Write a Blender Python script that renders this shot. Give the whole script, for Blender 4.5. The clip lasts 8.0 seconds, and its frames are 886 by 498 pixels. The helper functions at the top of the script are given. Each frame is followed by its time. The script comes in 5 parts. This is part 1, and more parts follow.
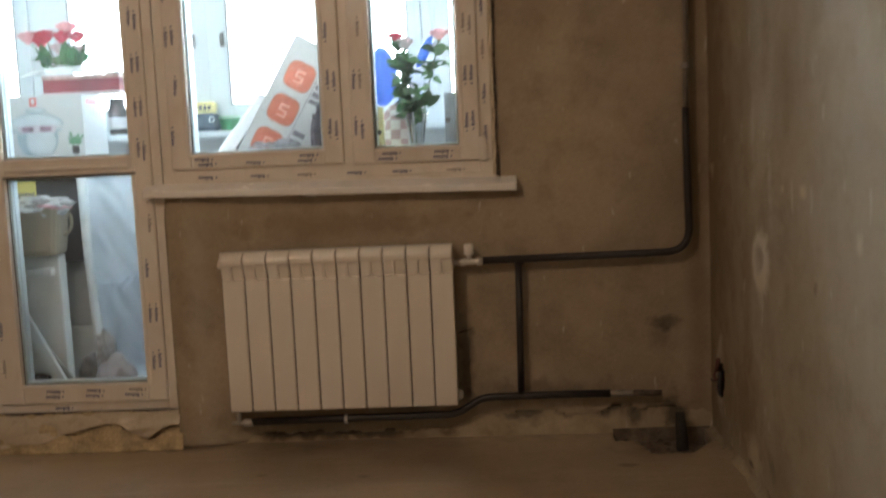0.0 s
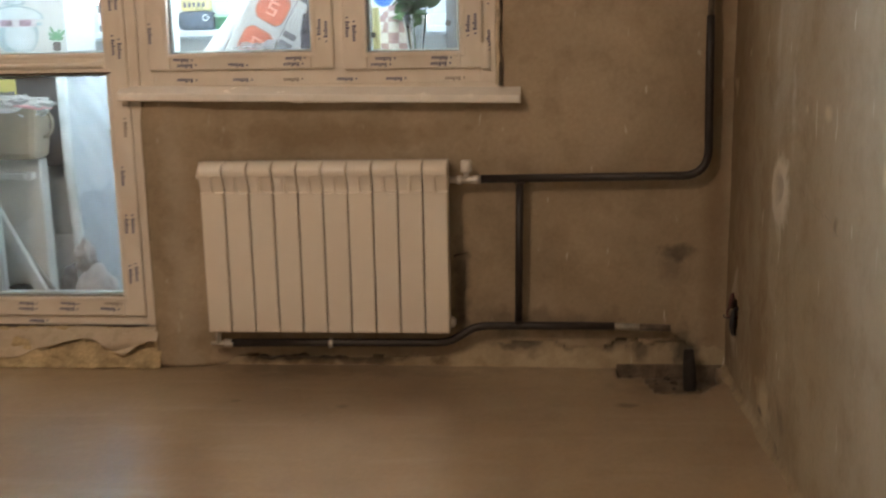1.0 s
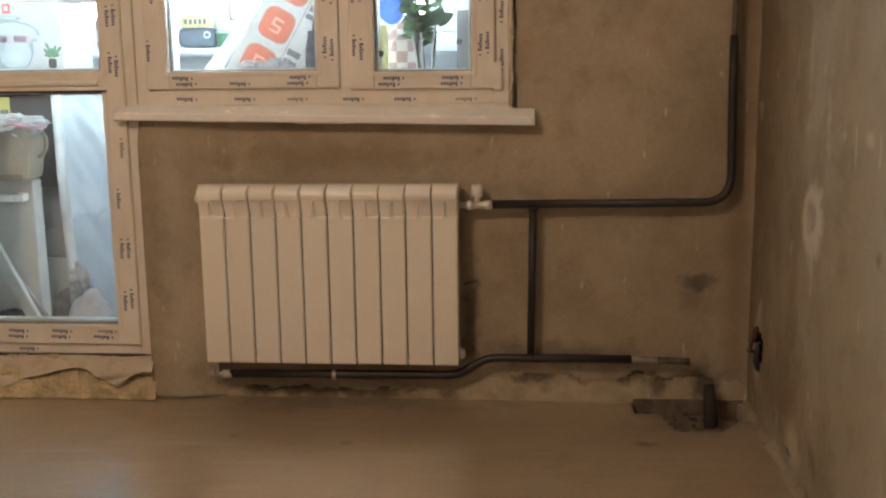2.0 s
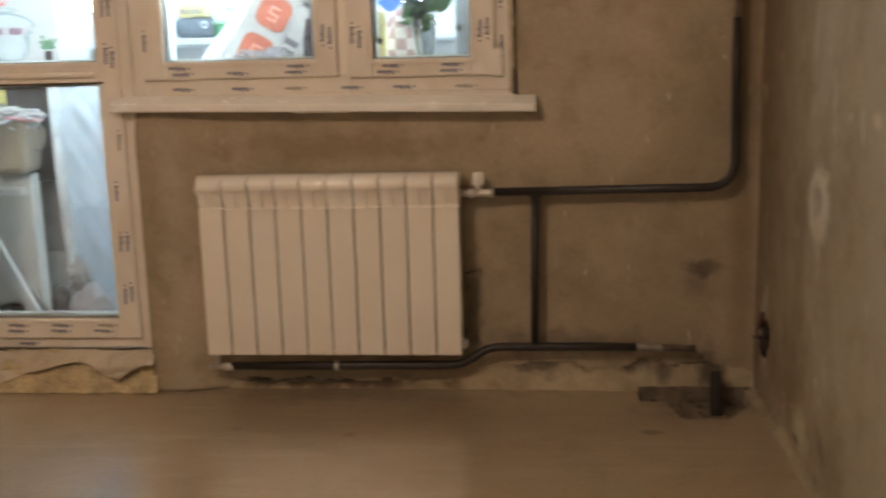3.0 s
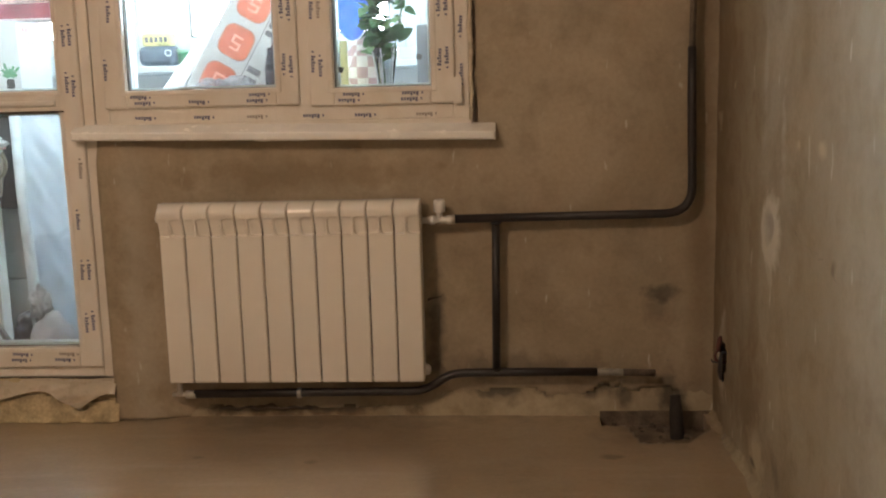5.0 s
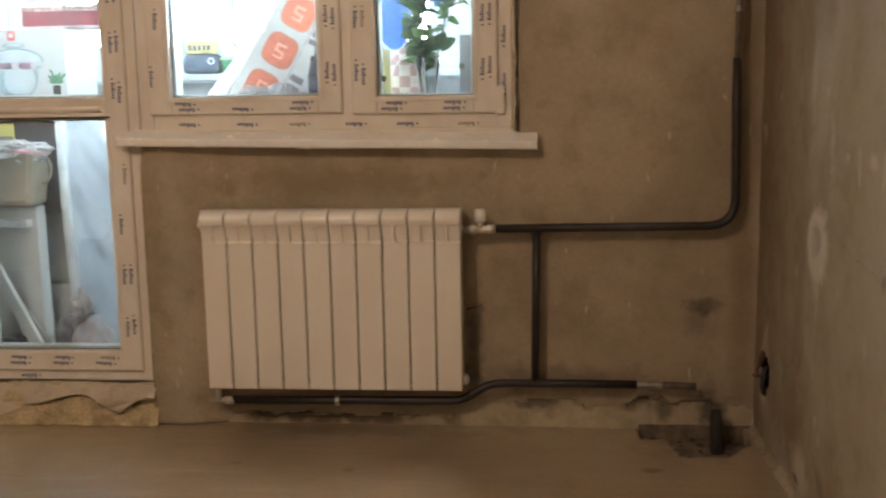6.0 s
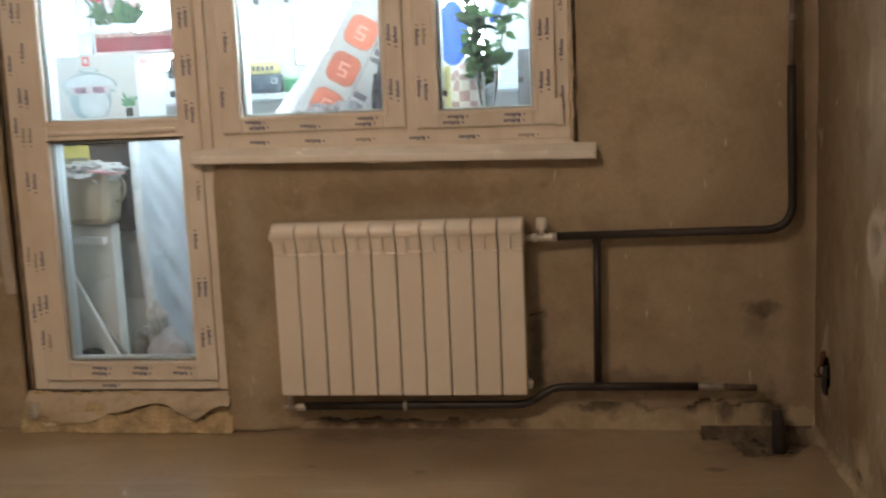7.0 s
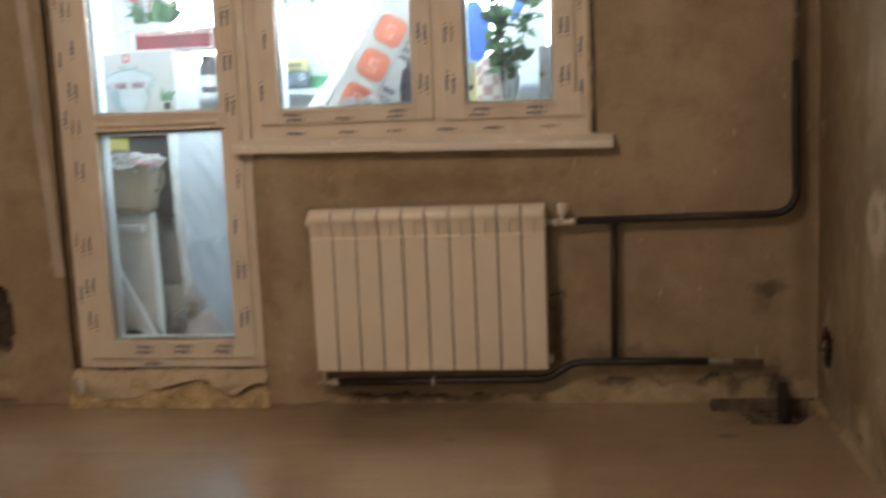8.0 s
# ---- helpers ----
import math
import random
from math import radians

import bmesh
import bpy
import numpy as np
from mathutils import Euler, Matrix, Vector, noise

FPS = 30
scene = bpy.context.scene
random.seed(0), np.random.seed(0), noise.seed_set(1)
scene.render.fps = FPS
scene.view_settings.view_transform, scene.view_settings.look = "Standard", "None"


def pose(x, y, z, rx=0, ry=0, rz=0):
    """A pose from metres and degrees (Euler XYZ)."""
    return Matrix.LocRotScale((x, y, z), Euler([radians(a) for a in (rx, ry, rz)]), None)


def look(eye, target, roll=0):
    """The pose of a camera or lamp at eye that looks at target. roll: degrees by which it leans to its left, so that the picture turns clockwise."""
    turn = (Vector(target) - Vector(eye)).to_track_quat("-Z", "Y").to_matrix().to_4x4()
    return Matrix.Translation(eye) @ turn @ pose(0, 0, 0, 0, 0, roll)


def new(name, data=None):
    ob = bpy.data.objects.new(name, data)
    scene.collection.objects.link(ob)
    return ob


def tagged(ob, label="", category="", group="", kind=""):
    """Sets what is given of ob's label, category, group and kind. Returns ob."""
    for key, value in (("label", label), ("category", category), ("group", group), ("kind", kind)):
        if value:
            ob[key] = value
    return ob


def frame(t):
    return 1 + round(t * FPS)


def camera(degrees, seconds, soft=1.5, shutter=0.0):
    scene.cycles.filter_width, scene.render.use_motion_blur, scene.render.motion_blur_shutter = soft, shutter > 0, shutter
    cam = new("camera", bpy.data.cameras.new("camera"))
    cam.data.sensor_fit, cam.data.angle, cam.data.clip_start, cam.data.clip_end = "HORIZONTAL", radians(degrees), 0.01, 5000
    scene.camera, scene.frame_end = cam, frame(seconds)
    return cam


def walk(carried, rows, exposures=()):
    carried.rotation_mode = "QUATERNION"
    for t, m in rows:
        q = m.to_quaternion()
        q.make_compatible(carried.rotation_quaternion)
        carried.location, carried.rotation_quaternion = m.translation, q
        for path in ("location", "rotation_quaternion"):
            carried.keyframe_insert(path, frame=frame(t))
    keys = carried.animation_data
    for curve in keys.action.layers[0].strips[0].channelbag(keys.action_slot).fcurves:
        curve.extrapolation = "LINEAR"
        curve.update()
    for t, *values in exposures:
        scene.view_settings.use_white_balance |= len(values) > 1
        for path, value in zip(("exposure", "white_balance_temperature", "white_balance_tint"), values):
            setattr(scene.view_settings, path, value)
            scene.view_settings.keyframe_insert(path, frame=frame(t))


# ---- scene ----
cam = camera(45.9, 8.0, soft=2.0, shutter=0.9)
PATH = [
    (0, (-0.728, -3.67, 1.112), (-0.815, -1.686, 0.879), -2.5),
    (0.3, (-0.671, -3.574, 1.161), (-0.799, -1.601, 0.861), -1.6),
    (0.5, (-0.606, -3.526, 1.115), (-0.805, -1.564, 0.782), -2.4),
    (0.7, (-0.622, -3.471, 1.102), (-0.809, -1.52, 0.702), -1.5),
    (1, (-0.578, -3.382, 1.089), (-0.753, -1.43, 0.692), -1.1),
    (1.2, (-0.577, -3.318, 1.098), (-0.732, -1.357, 0.736), -0.8),
    (1.5, (-0.61, -3.277, 1.088), (-0.766, -1.316, 0.729), -0.6),
    (2.8, (-0.622, -3.193, 1.087), (-0.827, -1.239, 0.71), -1.3),
    (3, (-0.616, -3.201, 1.082), (-0.799, -1.247, 0.7), -1.5),
    (3.5, (-0.595, -3.211, 1.075), (-0.634, -1.247, 0.702), -1.7),
    (4, (-0.583, -3.215, 1.085), (-0.627, -1.248, 0.726), -1.0),
    (4.5, (-0.575, -3.216, 1.091), (-0.699, -1.252, 0.736), -1.8),
    (4.7, (-0.573, -3.216, 1.094), (-0.701, -1.251, 0.745), -1.7),
    (6, (-0.604, -3.217, 1.084), (-0.796, -1.251, 0.77), -1.0),
    (6.5, (-0.629, -3.23, 1.084), (-0.872, -1.268, 0.778), -1.4),
    (7, (-0.655, -3.327, 1.085), (-0.929, -1.367, 0.8), -2.4),
    (7.2, (-0.711, -3.397, 1.093), (-0.97, -1.433, 0.82), -1.0),
    (7.5, (-0.703, -3.486, 1.074), (-0.977, -1.522, 0.815), -1.4),
    (7.8, (-0.726, -3.554, 1.061), (-0.959, -1.585, 0.802), -2.3),
    (8, (-0.736, -3.57, 1.058), (-0.998, -1.607, 0.778), -2.4),
]
walk(cam, [(t, look(eye, target, roll)) for t, eye, target, roll in PATH],
     [(0.0, -0.66), (0.5, -0.32), (1.0, -0.08), (1.5, 0.0), (3.0, 0.03), (3.5, 0.24), (4.0, 0.18), (4.5, -0.02), (6.0, -0.08), (6.5, -0.17), (7.0, -0.20), (7.5, -0.28), (8.0, -0.26)])

# ---- light ----
world = bpy.data.worlds.new("sky")
scene.world = world
world.use_nodes = True
wn = world.node_tree.nodes
sky = wn.new("ShaderNodeTexSky")
sky.sky_type = "NISHITA"
sky.sun_disc = False
sky.sun_elevation = radians(38)
sky.sun_rotation = radians(160)
sky.air_density, sky.dust_density = 1.0, 4.0
world.node_tree.links.new(sky.outputs[0], wn["Background"].inputs[0])
wn["Background"].inputs[1].default_value = 0.15

sun = new("sun", bpy.data.lights.new("sun", "SUN"))
sun.data.energy, sun.data.angle, sun.data.color = 0.6, radians(20), (1.0, 0.97, 0.93)
sun.matrix_world = look((3, 6, 6), (0, 0, 0))

bulb = new("room_bulb", bpy.data.lights.new("room_bulb", "POINT"))
bulb.data.energy, bulb.data.shadow_soft_size, bulb.data.color = 86, 0.19, (1.0, 0.73, 0.545)
bulb.location = (-1.85, -2.8, 2.4)

# daylight entering at the outer glazing of the balcony
daylight = new("window_daylight", bpy.data.lights.new("window_daylight", "AREA"))
daylight.data.shape, daylight.data.size, daylight.data.size_y = "RECTANGLE", 1.66, 1.02
daylight.data.energy, daylight.data.color = 190, (0.68, 0.84, 1.0)
daylight.matrix_world = look((-1.88, 1.085, 1.73), (-1.88, 0.0, 1.73))


# ---- material helpers ----
class Graph:
    def __init__(self, name):
        self.mat = bpy.data.materials.new(name)
        self.mat.use_nodes = True
        self.tree = self.mat.node_tree
        self.bsdf = self.tree.nodes["Principled BSDF"]
        self.out = self.tree.nodes["Material Output"]
        self.pos = self.node("ShaderNodeTexCoord").outputs["Object"]

    def node(self, kind):
        return self.tree.nodes.new(kind)

    def link(self, a, b):
        self.tree.links.new(a, b)

    def put(self, sock, value):
        if isinstance(value, bpy.types.NodeSocket):
            self.link(value, sock)
        else:
            sock.default_value = value

    def scaled(self, sx, sy, sz, vec=None):
        n = self.node("ShaderNodeMapping")
        self.link(vec or self.pos, n.inputs["Vector"])
        n.inputs["Scale"].default_value = (sx, sy, sz)
        return n.outputs[0]

    def noise(self, scale, detail=5.0, rough=0.55, vec=None, bend=0.0):
        n = self.node("ShaderNodeTexNoise")
        self.link(vec or self.pos, n.inputs["Vector"])
        n.inputs["Scale"].default_value, n.inputs["Detail"].default_value = scale, detail
        n.inputs["Roughness"].default_value, n.inputs["Distortion"].default_value = rough, bend
        return n.outputs["Fac"]

    def voronoi(self, scale, vec=None):
        n = self.node("ShaderNodeTexVoronoi")
        self.link(vec or self.pos, n.inputs["Vector"])
        n.inputs["Scale"].default_value = scale
        return n.outputs["Distance"]

    def span(self, fac, a, b, lo=0.0, hi=1.0):
        n = self.node("ShaderNodeMapRange")
        self.put(n.inputs["Value"], fac)
        for key, v in (("From Min", a), ("From Max", b), ("To Min", lo), ("To Max", hi)):
            n.inputs[key].default_value = v
        return n.outputs[0]

    def calc(self, op, a, b=0.0):
        n = self.node("ShaderNodeMath")
        n.operation = op
        self.put(n.inputs[0], a)
        self.put(n.inputs[1], b)
        return n.outputs[0]

    def mix(self, fac, a, b, blend="MIX"):
        n = self.node("ShaderNodeMix")
        n.data_type, n.blend_type = "RGBA", blend
        self.put(n.inputs[0], fac)
        for sock, v in ((n.inputs[6], a), (n.inputs[7], b)):
            self.put(sock, (*v, 1) if isinstance(v, tuple) else v)
        return n.outputs[2]

    def spot(self, centre, radii, ragged=0.5, scale=14.0, inner=0.3):
        """A ragged blot: 1 inside the ellipsoid, 0 outside."""
        a = self.node("ShaderNodeVectorMath")
        a.operation = "SUBTRACT"
        self.link(self.pos, a.inputs[0])
        a.inputs[1].default_value = centre
        b = self.node("ShaderNodeVectorMath")
        b.operation = "DIVIDE"
        self.link(a.outputs[0], b.inputs[0])
        b.inputs[1].default_value = radii
        c = self.node("ShaderNodeVectorMath")
        c.operation = "LENGTH"
        self.link(b.outputs[0], c.inputs[0])
        d = self.calc("ADD", c.outputs["Value"], self.span(self.noise(scale), 0.3, 0.7, -ragged, ragged))
        return self.span(d, 1.1, inner, 0.0, 1.0)

    def bump(self, height, strength=0.3, distance=0.01):
        n = self.node("ShaderNodeBump")
        n.inputs["Strength"].default_value, n.inputs["Distance"].default_value = strength, distance
        self.link(height, n.inputs["Height"])
        self.link(n.outputs[0], self.bsdf.inputs["Normal"])
        return n.outputs[0]

    def done(self, color=None, rough=0.6, metal=0.0, spec=0.5):
        if color is not None:
            self.put(self.bsdf.inputs["Base Color"], (*color, 1) if isinstance(color, tuple) else color)
        self.put(self.bsdf.inputs["Roughness"], rough)
        self.bsdf.inputs["Metallic"].default_value = metal
        self.bsdf.inputs["Specular IOR Level"].default_value = spec
        return self.mat


def simple(name, color, rough=0.5, metal=0.0, vary=0.12, scale=18.0, relief=0.0, spec=0.5):
    """A plain surface with grain at two scales."""
    g = Graph(name)
    a = g.span(g.noise(scale), 0.3, 0.7, 1 - vary, 1 + vary)
    b = g.span(g.noise(scale * 7), 0.3, 0.7, 1 - vary * 0.5, 1 + vary * 0.5)
    c = g.mix(1.0, g.mix(1.0, color, a, "MULTIPLY"), b, "MULTIPLY")
    if relief:
        g.bump(g.noise(scale * 4), relief, 0.004)
    return g.done(c, g.span(g.noise(scale * 2), 0.3, 0.7, max(rough - 0.08, 0.02), min(rough + 0.08, 1)), metal, spec)


def plaster(name, base, pale, dark, spots=(), streak=0.3, fleck=0.70, fleck_scale=26.0):
    g = Graph(name)
    big = g.noise(1.7, 6, 0.6, bend=0.6)
    mid = g.noise(7.0, 6, 0.62)
    fine = g.noise(70.0, 4, 0.6)
    c = g.mix(g.span(big, 0.38, 0.66), base, pale)
    c = g.mix(g.span(mid, 0.50, 0.72, 0.0, 0.55), c, dark)
    c = g.mix(g.span(g.noise(3.0, 7, 0.6, g.scaled(1.0, 1.0, 0.16)), 0.5, 0.72, 0.0, streak), c, pale)
    c = g.mix(1.0, c, g.span(fine, 0.3, 0.7, 0.93, 1.07), "MULTIPLY")
    flecks = g.span(g.noise(fleck_scale, 2, 0.5, g.scaled(1.4, 1.4, 0.36)), fleck, fleck + 0.05, 0.0, 0.65)
    c = g.mix(flecks, c, (0.58, 0.54, 0.45))
    for colour, amount, centre, radii, ragged, *crisp in spots:
        c = g.mix(g.calc("MULTIPLY", g.spot(centre, radii, ragged, inner=crisp[0] if crisp else 0.3), amount), c, colour)
    h = g.calc("ADD", g.calc("MULTIPLY", mid, 0.6), g.calc("MULTIPLY", fine, 0.25))
    g.bump(h, 0.24, 0.006)
    return g.done(c, g.span(mid, 0.3, 0.7, 0.72, 0.92), spec=0.3)


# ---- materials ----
# the first tone serves soot, holes and shade put into the colour
SOOT_AND_SHADE, BROWN, CREAM, PALE = (0.035, 0.03, 0.025), (0.17, 0.115, 0.06), (0.50, 0.43, 0.31), (0.47, 0.43, 0.36)
M_WALL_N = plaster("plaster_grey_brown", (0.312, 0.248, 0.170), (0.425, 0.348, 0.252), (0.205, 0.160, 0.108), (
    (SOOT_AND_SHADE, 0.55, (-0.11, 0.0, 0.39), (0.055, 0.3, 0.035), 0.55),
    (SOOT_AND_SHADE, 0.35, (-0.13, 0.0, 0.34), (0.045, 0.3, 0.07), 0.6),
    (SOOT_AND_SHADE, 0.40, (-0.55, 0.0, 0.16), (0.34, 0.3, 0.045), 0.6),
    # broken plaster beside the radiator, with the radiator's shadow put into the colour
    (SOOT_AND_SHADE, 0.65, (-0.82, 0.0, 0.27), (0.035, 0.3, 0.19), 0.5),
    (SOOT_AND_SHADE, 0.75, (-0.09, 0.0, 0.04), (0.06, 0.3, 0.11), 0.5),
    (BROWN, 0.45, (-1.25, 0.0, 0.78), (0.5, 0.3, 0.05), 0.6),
    # narrow browner band up the corner
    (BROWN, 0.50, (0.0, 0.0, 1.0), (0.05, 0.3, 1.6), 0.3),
    (BROWN, 0.35, (-0.79, 0.0, 0.80), (0.02, 0.3, 0.014), 0.5),
    (PALE, 0.30, (-1.76, 0.0, 0.45), (0.06, 0.3, 0.7), 0.3),
    (CREAM, 0.8, (-2.90, 0.0, 0.075), (0.09, 0.3, 0.035), 0.4),
    (SOOT_AND_SHADE, 0.6, (-2.90, 0.0, 0.02), (0.10, 0.3, 0.014), 0.4),
))
M_WALL_E = plaster("plaster_yellow_grey", (0.262, 0.218, 0.150), (0.345, 0.298, 0.218), (0.195, 0.157, 0.104), (
    ((0.330, 0.295, 0.218), 0.55, (0.0, -1.55, 1.0), (0.3, 0.75, 1.3), 0.4),
    # brown stain by the corner; the wall's falloff of light is put into it
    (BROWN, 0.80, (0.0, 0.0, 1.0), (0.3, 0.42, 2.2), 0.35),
    (BROWN, 0.6, (0.0, -0.50, 0.22), (0.3, 0.2, 0.2), 0.5),
    (BROWN, 0.4, (0.0, -0.52, 0.55), (0.3, 0.06, 0.5), 0.5),
    (PALE, 0.6, (0.0, -0.78, 0.94), (0.3, 0.035, 0.12), 0.5),
    (PALE, 0.35, (0.0, -0.60, 1.05), (0.3, 0.025, 0.16), 0.5),
    ((0.52, 0.475, 0.39), 0.9, (0.0, -0.685, 0.685), (0.3, 0.105, 0.105), 0.3, 0.65),
    ((0.24, 0.21, 0.17), 0.6, (0.0, -0.665, 0.70), (0.3, 0.036, 0.042), 0.35, 0.55),
    ((0.46, 0.41, 0.33), 0.75, (0.0, -0.17, 0.22), (0.3, 0.065, 0.15), 0.4, 0.5),
    (CREAM, 0.8, (0.0, -1.076, 0.914), (0.3, 0.030, 0.022), 0.4),
    (CREAM, 0.6, (0.0, -0.908, 0.912), (0.3, 0.016, 0.012), 0.4),
    (CREAM, 0.7, (0.0, -0.237, 1.027), (0.3, 0.018, 0.016), 0.4),
    (CREAM, 0.45, (0.0, -0.06, 0.92), (0.3, 0.03, 0.03), 0.6),
    (CREAM, 0.7, (0.0, -1.465, 0.829), (0.3, 0.022, 0.03), 0.4),
    (CREAM, 0.75, (0.0, -0.60, 0.09), (0.3, 0.10, 0.075), 0.5),
    # small hole drawn as a dark blot, its shade put into the colour
    (SOOT_AND_SHADE, 0.7, (0.0, -0.552, 0.052), (0.3, 0.03, 0.014), 0.5),
    (SOOT_AND_SHADE, 0.4, (0.0, -0.80, 0.10), (0.3, 0.05, 0.05), 0.6),
    (SOOT_AND_SHADE, 0.5, (0.0, -1.17, 0.69), (0.3, 0.02, 0.018), 0.6),
), 0.34, 0.685, 17.0)
M_WALL = plaster("plaster_plain", (0.25, 0.22, 0.165), (0.32, 0.285, 0.22), (0.19, 0.165, 0.12))
M_BASE = plaster("old_mortar_cream", (0.35, 0.285, 0.19), (0.45, 0.38, 0.27), (0.18, 0.14, 0.09), (
    (SOOT_AND_SHADE, 0.7, (-0.62, 0.0, 0.075), (0.10, 0.3, 0.04), 0.6),
    (SOOT_AND_SHADE, 0.6, (-0.22, 0.0, 0.06), (0.06, 0.3, 0.05), 0.6),
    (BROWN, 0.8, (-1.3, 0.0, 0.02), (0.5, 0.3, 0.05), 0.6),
    (SOOT_AND_SHADE, 0.8, (-0.4, 0.05, 0.09), (0.22, 0.3, 0.03), 0.6),
    (SOOT_AND_SHADE, 0.7, (-1.3, 0.05, 0.03), (0.35, 0.3, 0.03), 0.6),
    (SOOT_AND_SHADE, 0.75, (-0.08, 0.0, 0.06), (0.055, 0.3, 0.075), 0.6),
))


def floor_material():
    g = Graph("floor_screed")
    big = g.noise(0.9, 6, 0.6, bend=0.8)
    mid = g.noise(5.0, 7, 0.62)
    fine = g.noise(60.0, 4, 0.6)
    c = g.mix(g.span(big, 0.36, 0.66), (0.295, 0.215, 0.138), (0.390, 0.298, 0.202))
    c = g.mix(g.span(mid, 0.52, 0.74, 0.0, 0.5), c, (0.21, 0.155, 0.10))
    c = g.mix(g.span(g.noise(8.0, 6, 0.6, g.scaled(0.25, 1.6, 1)), 0.52, 0.70, 0.0, 0.30), c, (0.48, 0.40, 0.31))
    c = g.mix(g.span(g.noise(22.0, 3, 0.5), 0.74, 0.80, 0.0, 0.15), c, (0.14, 0.105, 0.07))
    # darker specks, rim of the hole and strip along the wall below the radiator
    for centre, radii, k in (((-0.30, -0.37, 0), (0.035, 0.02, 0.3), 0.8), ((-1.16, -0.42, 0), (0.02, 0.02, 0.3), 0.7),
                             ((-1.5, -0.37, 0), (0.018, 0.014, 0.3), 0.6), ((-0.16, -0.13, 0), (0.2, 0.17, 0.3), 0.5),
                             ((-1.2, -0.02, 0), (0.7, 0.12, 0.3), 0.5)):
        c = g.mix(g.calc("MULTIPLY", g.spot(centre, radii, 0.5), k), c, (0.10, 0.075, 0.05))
    c = g.mix(1.0, c, g.span(fine, 0.3, 0.7, 0.92, 1.08), "MULTIPLY")
    g.bump(g.calc("ADD", g.calc("MULTIPLY", mid, 0.5), g.calc("MULTIPLY", fine, 0.10)), 0.05, 0.006)
    g.bsdf.inputs["Coat IOR"].default_value = 2.0
    g.bsdf.inputs["Coat Weight"].default_value, g.bsdf.inputs["Coat Roughness"].default_value = 1.0, 0.24
    return g.done(c, g.span(g.noise(1.3, 5, 0.6), 0.3, 0.7, 0.28, 0.36), spec=1.0)


M_FLOOR = floor_material()
# for rubble and cracks, also for dark strips that stand in for shade
M_RUBBLE_SHADE = simple("dark_rubble_and_shade", (0.085, 0.067, 0.05), 0.95, vary=0.45, scale=20, relief=0.8)
M_EARTH = simple("earthy_rubble", (0.155, 0.12, 0.088), 0.95, vary=0.4, scale=20, relief=0.8)
M_PVC = simple("white_pvc", (0.80, 0.79, 0.76), 0.35, vary=0.03)
M_COLD = simple("white_pvc_outer", (0.72, 0.78, 0.80), 0.35, vary=0.03)


def film_material():
    g = Graph("pvc_under_cream_film")
    w = g.noise(9.0, 6, 0.6, g.scaled(1, 1, 0.5), 0.6)
    c = g.mix(g.span(w, 0.35, 0.7), (0.72, 0.655, 0.565), (0.80, 0.75, 0.675))
    c = g.mix(g.span(g.noise(2.2, 4), 0.55, 0.75, 0.0, 0.5), c, (0.62, 0.52, 0.40))
    creases = g.noise(11, 5, 0.6, g.scaled(1, 1, 0.4), 1.6)
    g.bump(g.calc("ADD", g.noise(30, 5, 0.6, bend=0.8), g.calc("MULTIPLY", creases, 1.4)), 0.36, 0.004)
    return g.done(c, g.span(w, 0.3, 0.7, 0.28, 0.45), spec=0.5)


M_FILM = film_material()
M_PRINT = simple("dark_blue_print", (0.16, 0.155, 0.23), 0.5, vary=0.25, scale=60)
M_PRINT_FAINT = simple("faded_print", (0.34, 0.29, 0.25), 0.5, vary=0.2, scale=60)
M_RUBBER = simple("grey_gasket", (0.16, 0.15, 0.14), 0.6)
M_SPACER = simple("pale_glazing_spacer", (0.62, 0.72, 0.72), 0.4, vary=0.05)
M_ENAMEL = simple("white_radiator_enamel", (0.80, 0.745, 0.66), 0.17, vary=0.012, scale=3)
M_IRON = simple("black_painted_pipe", (0.022, 0.018, 0.017), 0.42, vary=0.3, scale=40, relief=0.3)
M_DULL = simple("dull_painted_pipe", (0.15, 0.125, 0.095), 0.7, vary=0.3, scale=30, relief=0.3)
M_RUSTY = simple("rusty_brown_pipe", (0.10, 0.075, 0.055), 0.7, vary=0.4, scale=40, relief=0.5)
M_CHROME = simple("nickel_fitting", (0.74, 0.72, 0.68), 0.48, 0.7, 0.1, 40)
M_GALV = simple("dull_galvanised_steel", (0.33, 0.31, 0.275), 0.55, 0.6, 0.2, 40)
M_PLASTIC = simple("white_plastic", (0.78, 0.75, 0.70), 0.4, vary=0.04)
M_FOAM = simple("yellow_mounting_foam", (0.47, 0.375, 0.225), 0.85, vary=0.35, scale=14, relief=0.9)
M_PAPER = simple("crumpled_beige_film", (0.52, 0.445, 0.34), 0.3, vary=0.1, scale=8, relief=0.2)
M_CEIL = simple("white_ceiling_paint", (0.62, 0.58, 0.50), 0.9, vary=0.06, scale=3)
M_WIRE_RED = simple("red_wire_insulation", (0.10, 0.035, 0.03), 0.5)
M_WIRE_DARK = simple("dark_wire_insulation", (0.03, 0.03, 0.035), 0.5)


def glass_material():
    g = Graph("window_glass")
    fres = g.node("ShaderNodeFresnel")
    fres.inputs["IOR"].default_value = 1.45
    clear = g.node("ShaderNodeBsdfTransparent")
    clear.inputs[0].default_value = (0.975, 0.988, 0.988, 1)
    gloss = g.node("ShaderNodeBsdfGlossy")
    gloss.inputs["Roughness"].default_value = 0.01
    m = g.node("ShaderNodeMixShader")
    g.link(fres.outputs[0], m.inputs[0])
    g.link(clear.outputs[0], m.inputs[1])
    g.link(gloss.outputs[0], m.inputs[2])
    g.link(m.outputs[0], g.out.inputs["Surface"])
    return g.mat


